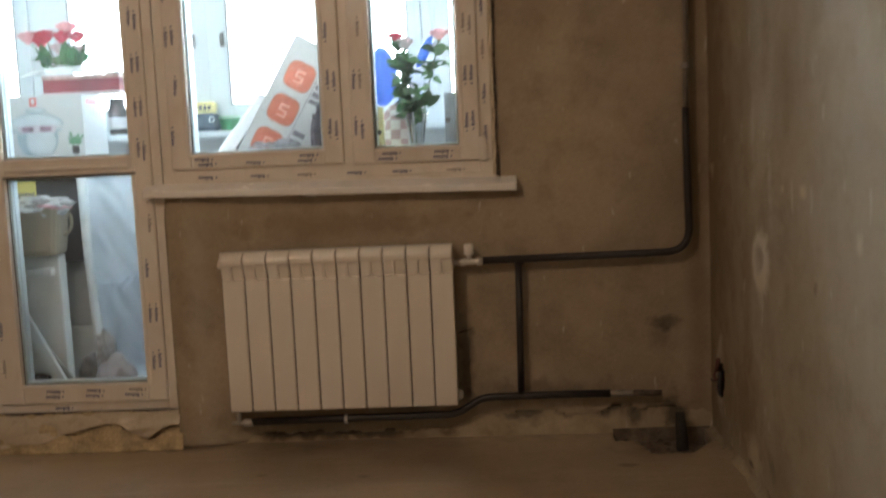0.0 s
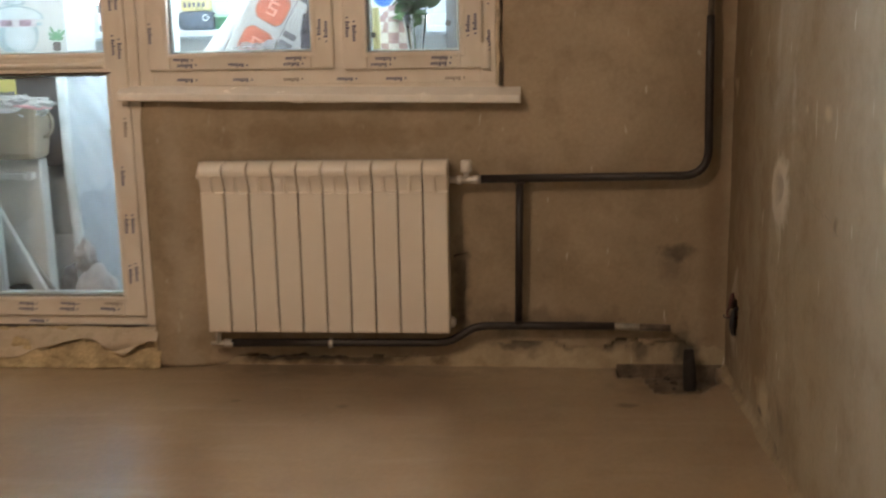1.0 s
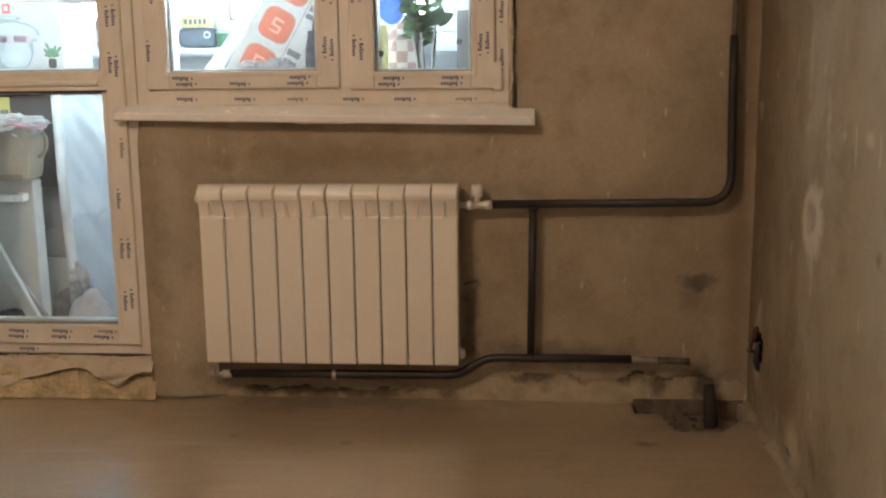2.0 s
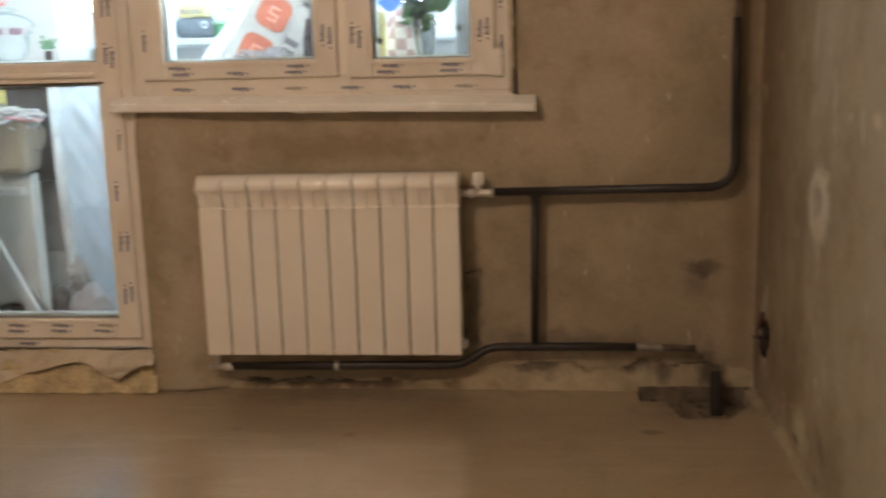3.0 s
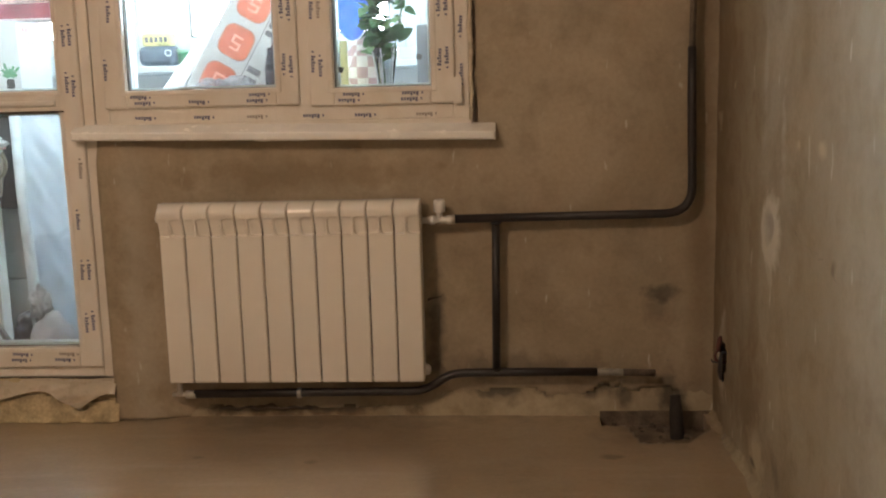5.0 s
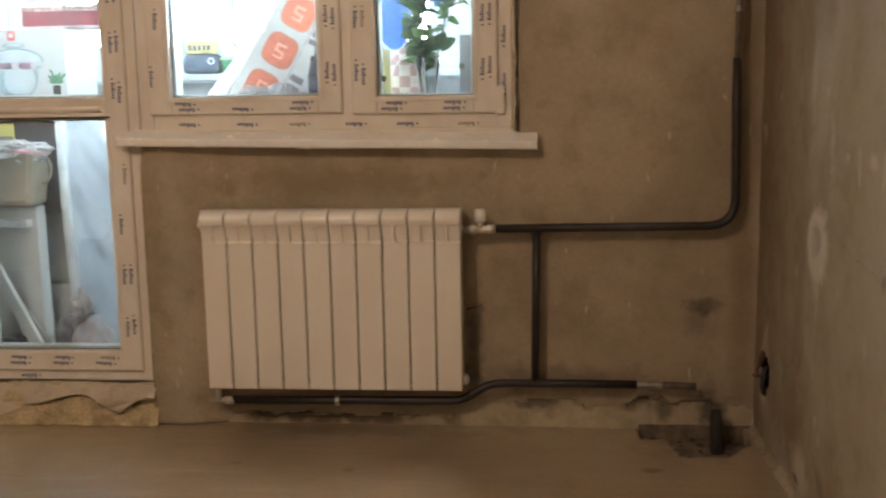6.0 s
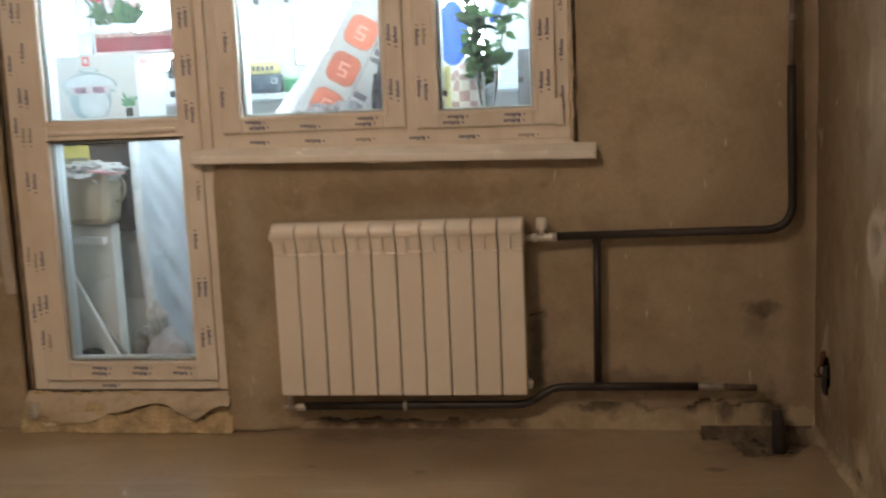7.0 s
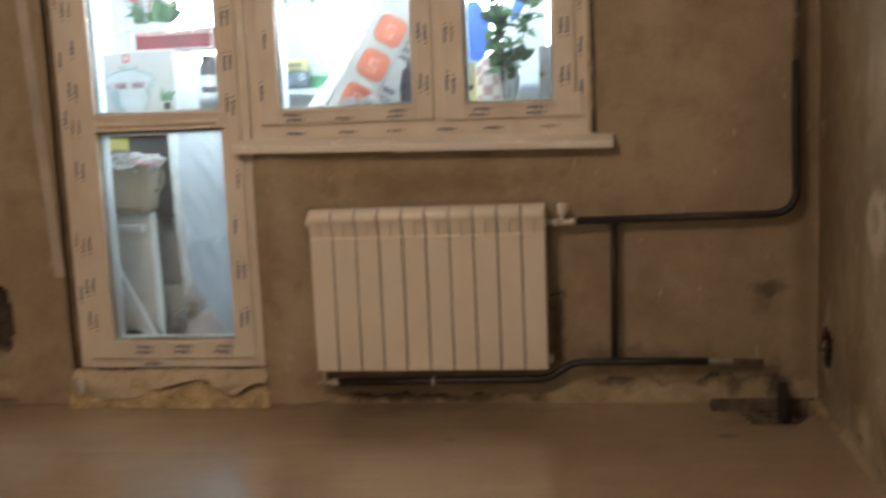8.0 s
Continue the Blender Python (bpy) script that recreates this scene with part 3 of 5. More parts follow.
door = hold("door_1", "closed white plastic balcony door wrapped in printed film", "balcony door", kind="structure")
df = part("door_frame", bar_frame(-2.575, -1.871, 0.137, 2.30, 0.05, 0.036, 0.04, 0.06, FR, 0.06), M_FILM, door)
part("joint_strip", box(-1.905, -1.852, FR + 0.002, 0.05, 0.13, 0.905, 0.004), M_FILM, door)
ds = part("sash", bar_frame(-2.527, -1.904, 0.172, 2.27, 0.092, 0.074, 0.068, 0.07, SA, 0.045, 0.006), M_FILM, door)
part("transom", box(-2.437, -1.976, SA + 0.001, 0.045, 0.993, 1.058, 0.006), M_FILM, ds)
part("bead", tube([(-2.43, SA - 0.002, 1.02), (-1.985, SA - 0.002, 1.02)], 0.009, 10), M_FILM, ds)
# raised dark strip stands in for the shadow in the transom's recess
part("transom_shade", box(-2.437, -1.960, SA - 0.0035, SA, 0.992, 0.998, 0.001), M_RUBBLE_SHADE, ds)
# dark strip added below the frame, standing in for the shaded gap there
part("frame_gap_shade", box(-2.572, -1.864, -0.013, -0.002, 0.128, 0.136, 0.002), M_RUBBLE_SHADE, door)
for zb, zt in ((0.240, 0.992), (1.060, 2.2)):
    pane_unit(ds, -2.435, -1.978, zb, zt, GL)
    part("glazing_bead", bar_frame(-2.452, -1.961, zb - 0.016, zt + 0.016, 0.016, 0.016, 0.016, 0.016, SA - 0.002, GL - 0.007, 0.003), M_FILM, ds)
prints(ds, -2.40, 0.198, -1.95, 0.198, SA - 0.001, 0.15, 0.019, flip=180)
prints(df, -2.42, 0.152, -1.95, 0.150, FR - 0.001, 0.16, flip=180)
prints(ds, -2.495, 0.24, -2.495, 2.2, SA - 0.001, 0.14, 0.024)
prints(ds, -1.925, 0.24, -1.925, 0.9, SA - 0.001, 0.14, 0.022, flip=180)
prints(ds, -1.925, 1.0, -1.925, 2.2, SA - 0.001, 0.14, 0.020, flip=180)
prints(df, -2.552, 0.3, -2.552, 2.2, FR - 0.001, 0.2)

# plastered reveal at the hinge side, with a dark gap
bm = box(-0.019, 0.019, -0.005, 0.012, 0.0, 1.85, 0.004)
bmesh.ops.transform(bm, matrix=pose(-2.618, -0.024, 0.48, 0, -2.9, 0), verts=bm.verts[:])
reveal = part("reveal", bm, simple("pale_plaster_bead", (0.46, 0.42, 0.37), 0.6, vary=0.15, scale=10, relief=0.3), door, "pale plaster return beside the frame")
part("gap", box(-2.600, -2.574, 0.012, 0.055, 0.02, 2.34), M_RUBBLE_SHADE, door)
part("foam_joint", tube([(-2.587 + 0.004 * noise.noise(Vector((0, 2, k * 0.7))), 0.006, 0.08 + 0.05 * k) for k in range(44)],
     [0.006 + 0.007 * abs(noise.noise(Vector((k * 0.9, 5, 0)))) for k in range(44)], 8), simple("brown_joint_filler", (0.24, 0.18, 0.12), 0.9, vary=0.4, scale=20, relief=0.6), door, smooth=True)


# threshold of foam and crumpled film under the door
def thr(u, v):
    x = -2.612 + 0.758 * u
    z = 0.136 * (1 - v)
    y = -0.002 - 0.052 * v ** 1.2 + rough_at(x, 1, z, 7, 0.012) + rough_at(x, 4, z * 2 + x * 0.5, 18, 0.006)
    return (x, y, z - 0.004)


threshold = sheet("threshold_foam", 110, 26, thr, lambda u, v: True, M_FOAM, 0.01)
tagged(threshold, "lumpy yellow mounting foam filling under the door", "mounting foam", kind="structure")


def thr_film(u, v):
    x = -2.60 + 0.742 * u
    rise = min(1.0, max(0.0, (u - 0.18) / 0.42))
    low = 0.020 + 0.072 * rise * rise * (3 - 2 * rise) - 0.045 * max(0.0, 1 - abs(u - 0.84) / 0.13) + 0.016 * noise.noise(Vector((u * 7, 0, 4)))
    z = 0.135 + (low - 0.135) * v
    d = x * 0.35 + z * 1.4
    fold = abs(noise.noise(Vector((d * 6, x * 2.5, 3)))) * 0.040 + abs(noise.noise(Vector((d * 13 - x * 9, z * 8, 7)))) * 0.016
    return (x, -0.008 - 0.034 * v - fold * min(1.0, v * 4), z)


film = sheet("crumpled_film", 150, 30, thr_film, lambda u, v: True, M_PAPER, 0.001)
tagged(film, "crumpled beige protective film hanging below the door frame", "film")
part("shiny_fold", lump((-2.565, -0.045, 0.075), (0.016, 0.008, 0.03), 0.4, 2, 3, 3), M_CHROME, film, "shiny foil scrap", True)

# ---- radiator ----
radiator = hold("radiator", "white ten-section aluminium radiator under the window sill", "radiator", at=(-1.254, -0.08, 0.143))


def section_mesh():
    prof = [(-0.100, 0.141), (-0.112, 0.144), (-0.1155, 0.150), (-0.116, 0.30), (-0.117, 0.50), (-0.1175, 0.600), (-0.1185, 0.608), (-0.1198, 0.616),
            (-0.1213, 0.626), (-0.123, 0.636), (-0.1248, 0.646), (-0.1268, 0.656), (-0.1287, 0.664), (-0.1305, 0.674), (-0.131, 0.683),
            (-0.1285, 0.691), (-0.122, 0.699), (-0.112, 0.705), (-0.090, 0.7085), (-0.060, 0.709), (-0.036, 0.705)]
    prof = [(y if z < 0.6 else -0.1175 - 1.45 * (-y - 0.1175) if y < -0.1175 else y, z) for y, z in prof]
    fine = []
    for (ya, za), (yb, zb) in zip(prof, prof[1:]):
        n = max(1, round((zb - za) / 0.0022)) if 0.595 < za < 0.672 else 1
        fine += [(ya + (yb - ya) * k / n, za + (zb - za) * k / n) for k in range(n)]
    prof = fine + prof[-1:]
    half, cols = 0.0387, 56

    def pocket(x, z, x0, x1, z0, z1, r):
        """1 inside a rounded outline, 0 outside, with a short slope."""
        cx, cz = (x0 + x1) / 2, (z0 + z1) / 2
        dx, dz = abs(x - cx) - (x1 - x0) / 2 + r, abs(z - cz) - (z1 - z0) / 2 + r
        d = math.hypot(max(dx, 0.0), max(dz, 0.0)) + min(max(dx, dz), 0.0) - r
        return min(1.0, max(0.0, 0.5 - d / 0.0026))

    verts, faces = [], []
    for y, z in prof:
        for i in range(cols + 1):
            q = -1 + 2 * i / cols
            x = half * q * (0.93 if z < 0.142 else 0.98 if z < 0.146 else 1.0)
            edge = max(0.0, (abs(q) - 0.90) / 0.10)
            yy = y + 0.006 * edge ** 2
            slope = 0.003 + 0.011 * min(1.0, max(0.0, (0.664 - z) / 0.055))
            yy += slope * pocket(x, z, 0.001, 0.060, 0.609, 0.664, 0.011)
            yy += 0.55 * slope * pocket(x, z, -0.060, -0.006, 0.609, 0.664, 0.005)
            verts.append((x, yy, z))
    w = cols + 1
    for j in range(len(prof) - 1):
        for i in range(cols):
            faces.append((j * w + i, j * w + i + 1, (j + 1) * w + i + 1, (j + 1) * w + i))
    base = len(verts)
    for j, (y, z) in enumerate(prof):
        for sx in (-1, 1):
            verts.append((half * sx, -0.036, min(z, 0.704)))
    for j in range(len(prof) - 1):
        faces.append((j * w, (j + 1) * w, base + 2 * j + 2, base + 2 * j))
        faces.append((j * w + cols, base + 2 * j + 1, base + 2 * j + 3, (j + 1) * w + cols))
    me = bpy.data.meshes.new("section")
    me.from_pydata(verts, [], faces)
    me.materials.append(M_ENAMEL)
    me.shade_smooth()
    return me


SECTION = section_mesh()
for i in range(10):
    s = new("section", SECTION)
    s.parent = radiator
    s.matrix_basis = pose(-1.6165 + 0.0805 * i + 1.254, 0.08, -0.143)


def rad_part(name, bm, material, label="", smooth=True):
    bmesh.ops.translate(bm, vec=(1.254, 0.08, -0.143), verts=bm.verts[:])
    return part(name, bm, material, radiator, label, smooth)


# added dark sheet; the shade in the gaps is put into its colour
rad_part("backing", box(-1.652, -0.857, -0.104, -0.042, 0.16, 0.698, 0.004), simple("gap_shade", (0.045, 0.028, 0.017), 0.9, vary=0.3), smooth=False)
rad_part("header_pipe", tube([(-1.66, -0.075, 0.64), (-0.85, -0.075, 0.64)], 0.02), M_ENAMEL)
rad_part("header_pipe", tube([(-1.66, -0.075, 0.175), (-0.85, -0.075, 0.175)], 0.02), M_ENAMEL)
rad_part("end_plug", tube([(-0.853, -0.075, 0.172), (-0.842, -0.075, 0.172), (-0.836, -0.075, 0.172)], [0.017, 0.017, 0.009], 10), M_CHROME, "nickel end plug")
rad_part("end_plug", tube([(-1.656, -0.075, 0.705), (-1.668, -0.075, 0.66), (-1.668, -0.075, 0.65)], [0.01, 0.012, 0.01], 10), M_ENAMEL)
for x in (-1.45, -1.06):
    rad_part("bracket", box(x - 0.01, x + 0.01, -0.05, 0.005, 0.66, 0.675, 0.002), M_RUBBER)

valve = hold("radiator_valve", "nickel radiator valve with a white plastic cap", "valve", at=(-0.80, -0.06, 0.64))


def under(parent, at, name, bm, material, label="", smooth=False):
    bmesh.ops.translate(bm, vec=(-at[0], -at[1], -at[2]), verts=bm.verts[:])
    return part(name, bm, material, parent, label, smooth)


VA = (-0.80, -0.06, 0.64)
under(valve, VA, "body", tube([(-0.852, -0.062, 0.640), (-0.83, -0.062, 0.640), (-0.826, -0.062, 0.640), (-0.812, -0.062, 0.640), (-0.81, -0.062, 0.64), (-0.775, -0.060, 0.640),
      (-0.773, -0.06, 0.64), (-0.752, -0.056, 0.640)], [0.010, 0.010, 0.014, 0.014, 0.010, 0.011, 0.014, 0.014], 12), M_CHROME, smooth=True)
under(valve, VA, "stem", tube([(-0.797, -0.061, 0.645), (-0.797, -0.061, 0.668)], 0.009, 10), M_CHROME, smooth=True)
under(valve, VA, "cap", lathe([(0.014, 0.0), (0.0175, 0.004), (0.0175, 0.034), (0.014, 0.039)], (-0.797, -0.061, 0.664), 18), M_PLASTIC, "white ribbed cap", True)

# ---- heating pipes ----
PIPE_R = 0.0135
pipes = hold("heating_pipe", "black painted steel heating pipe run with a bypass", "pipe", at=(-0.63, -0.05, 0.15))
PA = (-0.63, -0.05, 0.15)
upper = bend((-0.752, -0.052, 0.641), (-0.034, -0.050, 0.647), (-0.040, -0.050, 1.00), 0.085) + [(-0.041, -0.05, 1.14)]
under(pipes, PA, "feed_pipe", tube(upper, [PIPE_R] * (len(upper) - 2) + [PIPE_R, 0.0125]), M_IRON, smooth=True)
under(pipes, PA, "bypass_pipe", tube([(-0.632, -0.050, 0.152), (-0.626, -0.050, 0.638)], 0.0125), M_IRON, smooth=True)
lower = [(-1.595, -0.062, 0.093), (-1.25, -0.060, 0.095), (-0.90, -0.060, 0.097), (-0.875, -0.059, 0.099), (-0.85, -0.058, 0.106), (-0.825, -0.056, 0.119),
         (-0.80, -0.054, 0.135), (-0.778, -0.052, 0.146), (-0.755, -0.051, 0.151), (-0.73, -0.050, 0.153), (-0.50, -0.050, 0.154), (-0.32, -0.050, 0.153)]
under(pipes, PA, "return_pipe", tube(lower, 0.0135), M_IRON, smooth=True)
under(pipes, PA, "coupling", tube([(-0.325, -0.05, 0.153), (-0.31, -0.05, 0.153), (-0.25, -0.05, 0.151), (-0.235, -0.05, 0.151)], [0.010, 0.0115, 0.0115, 0.010]), M_GALV, "bare grey threaded coupling", True)
under(pipes, PA, "tail_pipe", tube([(-0.24, -0.05, 0.151), (-0.14, -0.048, 0.148)], 0.011), M_RUSTY, smooth=True)
under(pipes, PA, "weld", lump((-0.632, -0.05, 0.164), (0.017, 0.017, 0.010), 0.3, 3, 1, 2), M_IRON)
under(pipes, PA, "weld", lump((-0.626, -0.05, 0.626), (0.017, 0.017, 0.010), 0.3, 3, 2, 2), M_IRON)
under(pipes, PA, "clamp", tube([(-1.263, -0.061, 0.094), (-1.251, -0.061, 0.094)], 0.0165, 14), M_CHROME, "shiny pipe clamp", True)
under(pipes, PA, "hanger", box(-1.260, -1.254, -0.05, 0.02, 0.075, 0.082), M_CHROME)
under(pipes, PA, "end_fitting", tube([(-1.665, -0.064, 0.092), (-1.625, -0.064, 0.092), (-1.622, -0.064, 0.092), (-1.59, -0.063, 0.092)], [0.006, 0.007, 0.013, 0.013], 12), M_CHROME, "nickel corner valve", True)
under(pipes, PA, "end_fitting", tube([(-1.640, -0.068, 0.095), (-1.640, -0.070, 0.165), (-1.655, -0.07, 0.172)], 0.009, 10), M_CHROME, smooth=True)

riser = hold("riser_pipe", "thin grey-brown pipe running up the corner", "pipe", at=(-0.03, -0.045, 1.1))
RA = (-0.03, -0.045, 1.1)
under(riser, RA, "pipe", tube([(-0.041, -0.05, 1.13), (-0.036, -0.045, 1.4), (-0.034, -0.04, 2.6)], 0.0095), M_DULL, smooth=True)
under(riser, RA, "clip", tube([(-0.042, -0.055, 1.272), (-0.042, -0.055, 1.277), (-0.042, -0.055, 1.285), (-0.042, -0.055, 1.29)], [0.015, 0.012, 0.012, 0.015]), M_GALV, "shiny compression coupling", True)
stub = part("pipe_stub", tube([(-0.085, -0.085, 0.088), (-0.083, -0.10, 0.03), (-0.078, -0.12, -0.10)], [0.015, 0.021, 0.023], 14), simple("sooty_pipe", (0.026, 0.022, 0.019), 0.9, vary=0.4, scale=30, relief=0.6), smooth=True)
tagged(stub, "black sooty pipe stub standing in the floor hole", "pipe")

# ---- open socket hole with wires ----
SO = (EX, -0.215, 0.235)
socket = hold("socket_hole", "open socket hole with loose wire ends in plaster", "socket", at=SO)
under(socket, SO, "box", box(EX + 0.025, EX + 0.054, -0.262, -0.168, 0.185, 0.285), M_RUBBLE_SHADE)
for pts, radii, mt in (
        (((0.070, -0.215, 0.225), (0.030, -0.212, 0.228), (0.012, -0.208, 0.232), (0.010, -0.206, 0.245), (0.018, -0.205, 0.262)), (0.0032, 0.0032, 0.0034, 0.0036, 0.0036), M_WIRE_RED),
        (((0.018, -0.205, 0.258), (0.020, -0.205, 0.272), (0.024, -0.206, 0.298), (0.026, -0.207, 0.304)), (0.0056, 0.0070, 0.0066, 0.0030), M_WIRE_RED),
        (((0.070, -0.225, 0.250), (0.036, -0.245, 0.262), (0.024, -0.250, 0.268), (0.020, -0.252, 0.258)), (0.0032, 0.0032, 0.0034, 0.0036), M_WIRE_DARK),
        (((0.020, -0.252, 0.262), (0.018, -0.252, 0.240), (0.018, -0.246, 0.210), (0.024, -0.236, 0.186), (0.030, -0.226, 0.176)), (0.0058, 0.0072, 0.0074, 0.0068, 0.0035), M_WIRE_DARK),
        (((0.068, -0.200, 0.220), (0.020, -0.196, 0.222), (0.004, -0.194, 0.224), (0.002, -0.196, 0.232)), (0.0022, 0.0022, 0.0024, 0.0020), M_WIRE_DARK)):
    under(socket, SO, "tape_end" if radii[0] > 0.005 else "wire", tube(pts, radii, 8), mt, smooth=True)


# ---- balcony: shell and outer glazing ----
M_CONC = simple("painted_parapet", (0.60, 0.62, 0.62), 0.8, vary=0.06, scale=5, relief=0.2)
M_BFLOOR = simple("balcony_concrete", (0.44, 0.44, 0.43), 0.85, vary=0.25, scale=7, relief=0.5)


def glow_material():
    g = Graph("overcast_backdrop")
    e = g.node("ShaderNodeEmission")
    c = g.mix(g.span(g.noise(0.02, 4), 0.35, 0.65), (0.82, 0.93, 1.0), (0.92, 0.97, 1.0))
    g.link(c, e.inputs[0])
    e.inputs[1].default_value = 32.0
    g.link(e.outputs[0], g.out.inputs["Surface"])
    return g.mat


back = part("backdrop", box(-240, 240, 60, 60.2, -60, 230), glow_material())
tagged(back, "plain bright overcast sky beyond the balcony", "backdrop", kind="structure")

BL, BR, BY, BF = -3.9, 0.6, 1.0, 0.08
bal = part("balcony_floor", box(BL, BR, 0.2, BY + 0.1, BF - 0.15, BF), M_BFLOOR)
tagged(bal, "dark concrete balcony floor", "balcony floor", kind="structure")
tagged(part("balcony_parapet", box(BL, BR, BY, BY + 0.1, BF, 1.10), M_CONC), "pale painted balcony parapet", "parapet", kind="structure")
for x0, x1 in ((BL - 0.1, BL), (BR, BR + 0.1)):
    tagged(part("balcony_side", box(x0, x1, 0.2, BY + 0.1, BF, 2.6), M_CONC), "pale side wall of the balcony", "wall", kind="structure")
tagged(part("balcony_ceiling", box(BL - 0.1, BR + 0.1, 0.2, BY + 0.1, 2.45, 2.6), M_CONC), "pale balcony ceiling slab", "ceiling", kind="structure")
part("balcony_side_lining", box(OPEN_R + 0.004, BR, 0.20, 0.212, BF, 2.45), M_BFLOOR, wall_n)
part("balcony_side_lining", box(-1.858, OPEN_R + 0.004, 0.20, 0.212, BF, 0.90), M_BFLOOR, wall_n)
part("balcony_side_lining", box(BL, OPEN_L, 0.20, 0.212, BF, 2.45), M_BFLOOR, wall_n)

glazing = hold("window_2", "white plastic balcony glazing above the parapet", "window", kind="structure")
for x0, x1, z0, z1 in ((BL, BR, 1.10, 1.185), (BL, BR, 2.30, 2.45), (-2.72, -2.60, 1.185, 2.30), (-2.06, -1.93, 1.185, 2.30), (-0.985, -0.925, 1.185, 2.30), (BL, BL + 0.08, 1.185, 2.3), (BR - 0.08, BR, 1.185, 2.3)):
    part("window_frame", box(x0, x1, BY - 0.03, BY + 0.06, z0, z1, 0.004), M_COLD, glazing)
for x0, x1 in ((BL + 0.08, -2.72), (-2.60, -2.06), (-1.93, -0.985), (-0.925, BR - 0.08)):
    sb = 0.062
    sash = part("sash", bar_frame(x0, x1, 1.185, 2.30, 0.095 if abs(x0 + 1.93) < 0.01 else sb, sb, sb, sb, BY - 0.045, BY + 0.03, 0.004), M_COLD, glazing)
    left = x0 + (0.095 if abs(x0 + 1.93) < 0.01 else sb)
    p = part("pane", box(left, x1 - sb, BY, BY + 0.006, 1.185 + sb, 2.30 - sb), M_GLASS, sash)
    p.visible_shadow = False
    part("gasket", bar_frame(left - 0.003, x1 - sb + 0.003, 1.185 + sb - 0.003, 2.3 - sb + 0.003, 0.006, 0.006, 0.006, 0.006, BY - 0.048, BY - 0.03, 0.0), M_RUBBER, sash)
for x in (-2.66, -1.99, -1.86):
    part("hinge", box(x - 0.008, x + 0.008, BY - 0.06, BY - 0.03, 1.50, 1.56, 0.003), M_RUBBER, glazing)
part("handle", tube([(-1.70, BY - 0.075, 1.235), (-1.70, BY - 0.06, 1.262)], 0.012, 10), M_RUBBER, glazing)

ledge = part("ledge", box(BL, BR, 0.83, BY, 1.108, 1.134, 0.003), M_COLD)
tagged(ledge, "white plastic ledge along the balcony glazing", "ledge", kind="structure")
shelf = part("outer_sill", box(-1.85, 0.3, 0.064, 0.46, 0.955, 0.985, 0.003), M_COLD)
tagged(shelf, "white board shelf outside the room window", "shelf", kind="structure")

# ---- balcony: things behind the window ----
M_CARD = simple("grey_white_carton", (0.50, 0.50, 0.49), 0.55, vary=0.08, scale=6)
M_ORANGE = simple("orange_print", (0.52, 0.14, 0.08), 0.5, vary=0.15, scale=14)
M_PEACH = simple("pale_print", (0.74, 0.36, 0.27), 0.5, vary=0.1, scale=20)
M_INK = simple("grey_ink", (0.16, 0.155, 0.17), 0.6, vary=0.3, scale=14)
M_LINE = simple("dark_orange_line", (0.42, 0.20, 0.14), 0.5)
M_WHITE = simple("white_carton", (0.62, 0.64, 0.64), 0.5, vary=0.05, scale=6)

PACK = pose(-1.706, 0.275, 0.987, 0, 0, 0) @ pose(0, 0, 0, -4, 29.5, 0)
pack = part("carton_pack", box(0.012, 0.27, -0.045, 0.045, 0.0, 0.572, 0.005), M_CARD)
pack.matrix_world = PACK
tagged(pack, "grey carton with orange rounded squares leaning at a slant", "carton")


def rounded(cx, cz, w, h, r, y, t=0.0012, steps=6):
    """A flat rounded plate facing -y."""
    bm = bmesh.new()
    pts = []
    for sx, sz, a0 in ((1, 1, 0), (-1, 1, 90), (-1, -1, 180), (1, -1, 270)):
        for k in range(steps + 1):
            a = radians(a0 + 90 * k / steps)
            pts.append((cx + sx * (w / 2 - r) + r * math.cos(a), cz + sz * (h / 2 - r) + r * math.sin(a)))
    f = [bm.verts.new((x, y, z)) for x, z in pts]
    b = [bm.verts.new((x, y + t, z)) for x, z in pts]
    bm.faces.new(f)
    bm.faces.new(b[::-1])
    for i in range(len(f)):
        bm.faces.new((f[i], b[i], b[(i + 1) % len(f)], f[(i + 1) % len(f)]))
    return bm


for z in (0.020 + 0.138 * k for k in (1, 2, 3)):
    part("printed_square", rounded(0.097, z, 0.110, 0.110, 0.033, -0.0465), M_LINE, pack)
    sq = part("printed_square", rounded(0.097, z, 0.101, 0.101, 0.029, -0.0478), M_ORANGE, pack)
    bm = bmesh.new()
    for dx, dz, w, h in ((0, 0.018, 0.034, 0.008), (-0.013, 0.006, 0.008, 0.026), (0, -0.004, 0.034, 0.007), (0.014, -0.014, 0.008, 0.024), (0, -0.024, 0.030, 0.006)):
        add_box(bm, 0.097 + dx - w / 2, 0.097 + dx + w / 2, -0.0488, -0.0478, z + dz - h / 2, z + dz + h / 2)
    part("printed_mark", bm, M_PEACH, sq)
for i, z in enumerate((0.145, 0.172, 0.197, 0.228, 0.362, 0.388, 0.418, 0.452)):
    part("printed_bar", box(0.168, 0.214, -0.0468, -0.0450, z, z + 0.017 + 0.004 * (i % 2)), M_INK, pack)
part("printed_line", box(0.160, 0.162, -0.0465, -0.0450, 0.05, 0.52), M_INK, pack)
part("printed_line", box(0.162, 0.212, -0.0465, -0.0450, 0.518, 0.520), M_INK, pack)
for i in range(11):
    part("printed_bar", box(0.0108, 0.012, -0.03 + 0.012 * (i % 2), -0.005 + 0.012 * (i % 3), 0.05 + i * 0.03, 0.056 + i * 0.03), M_INK, pack)
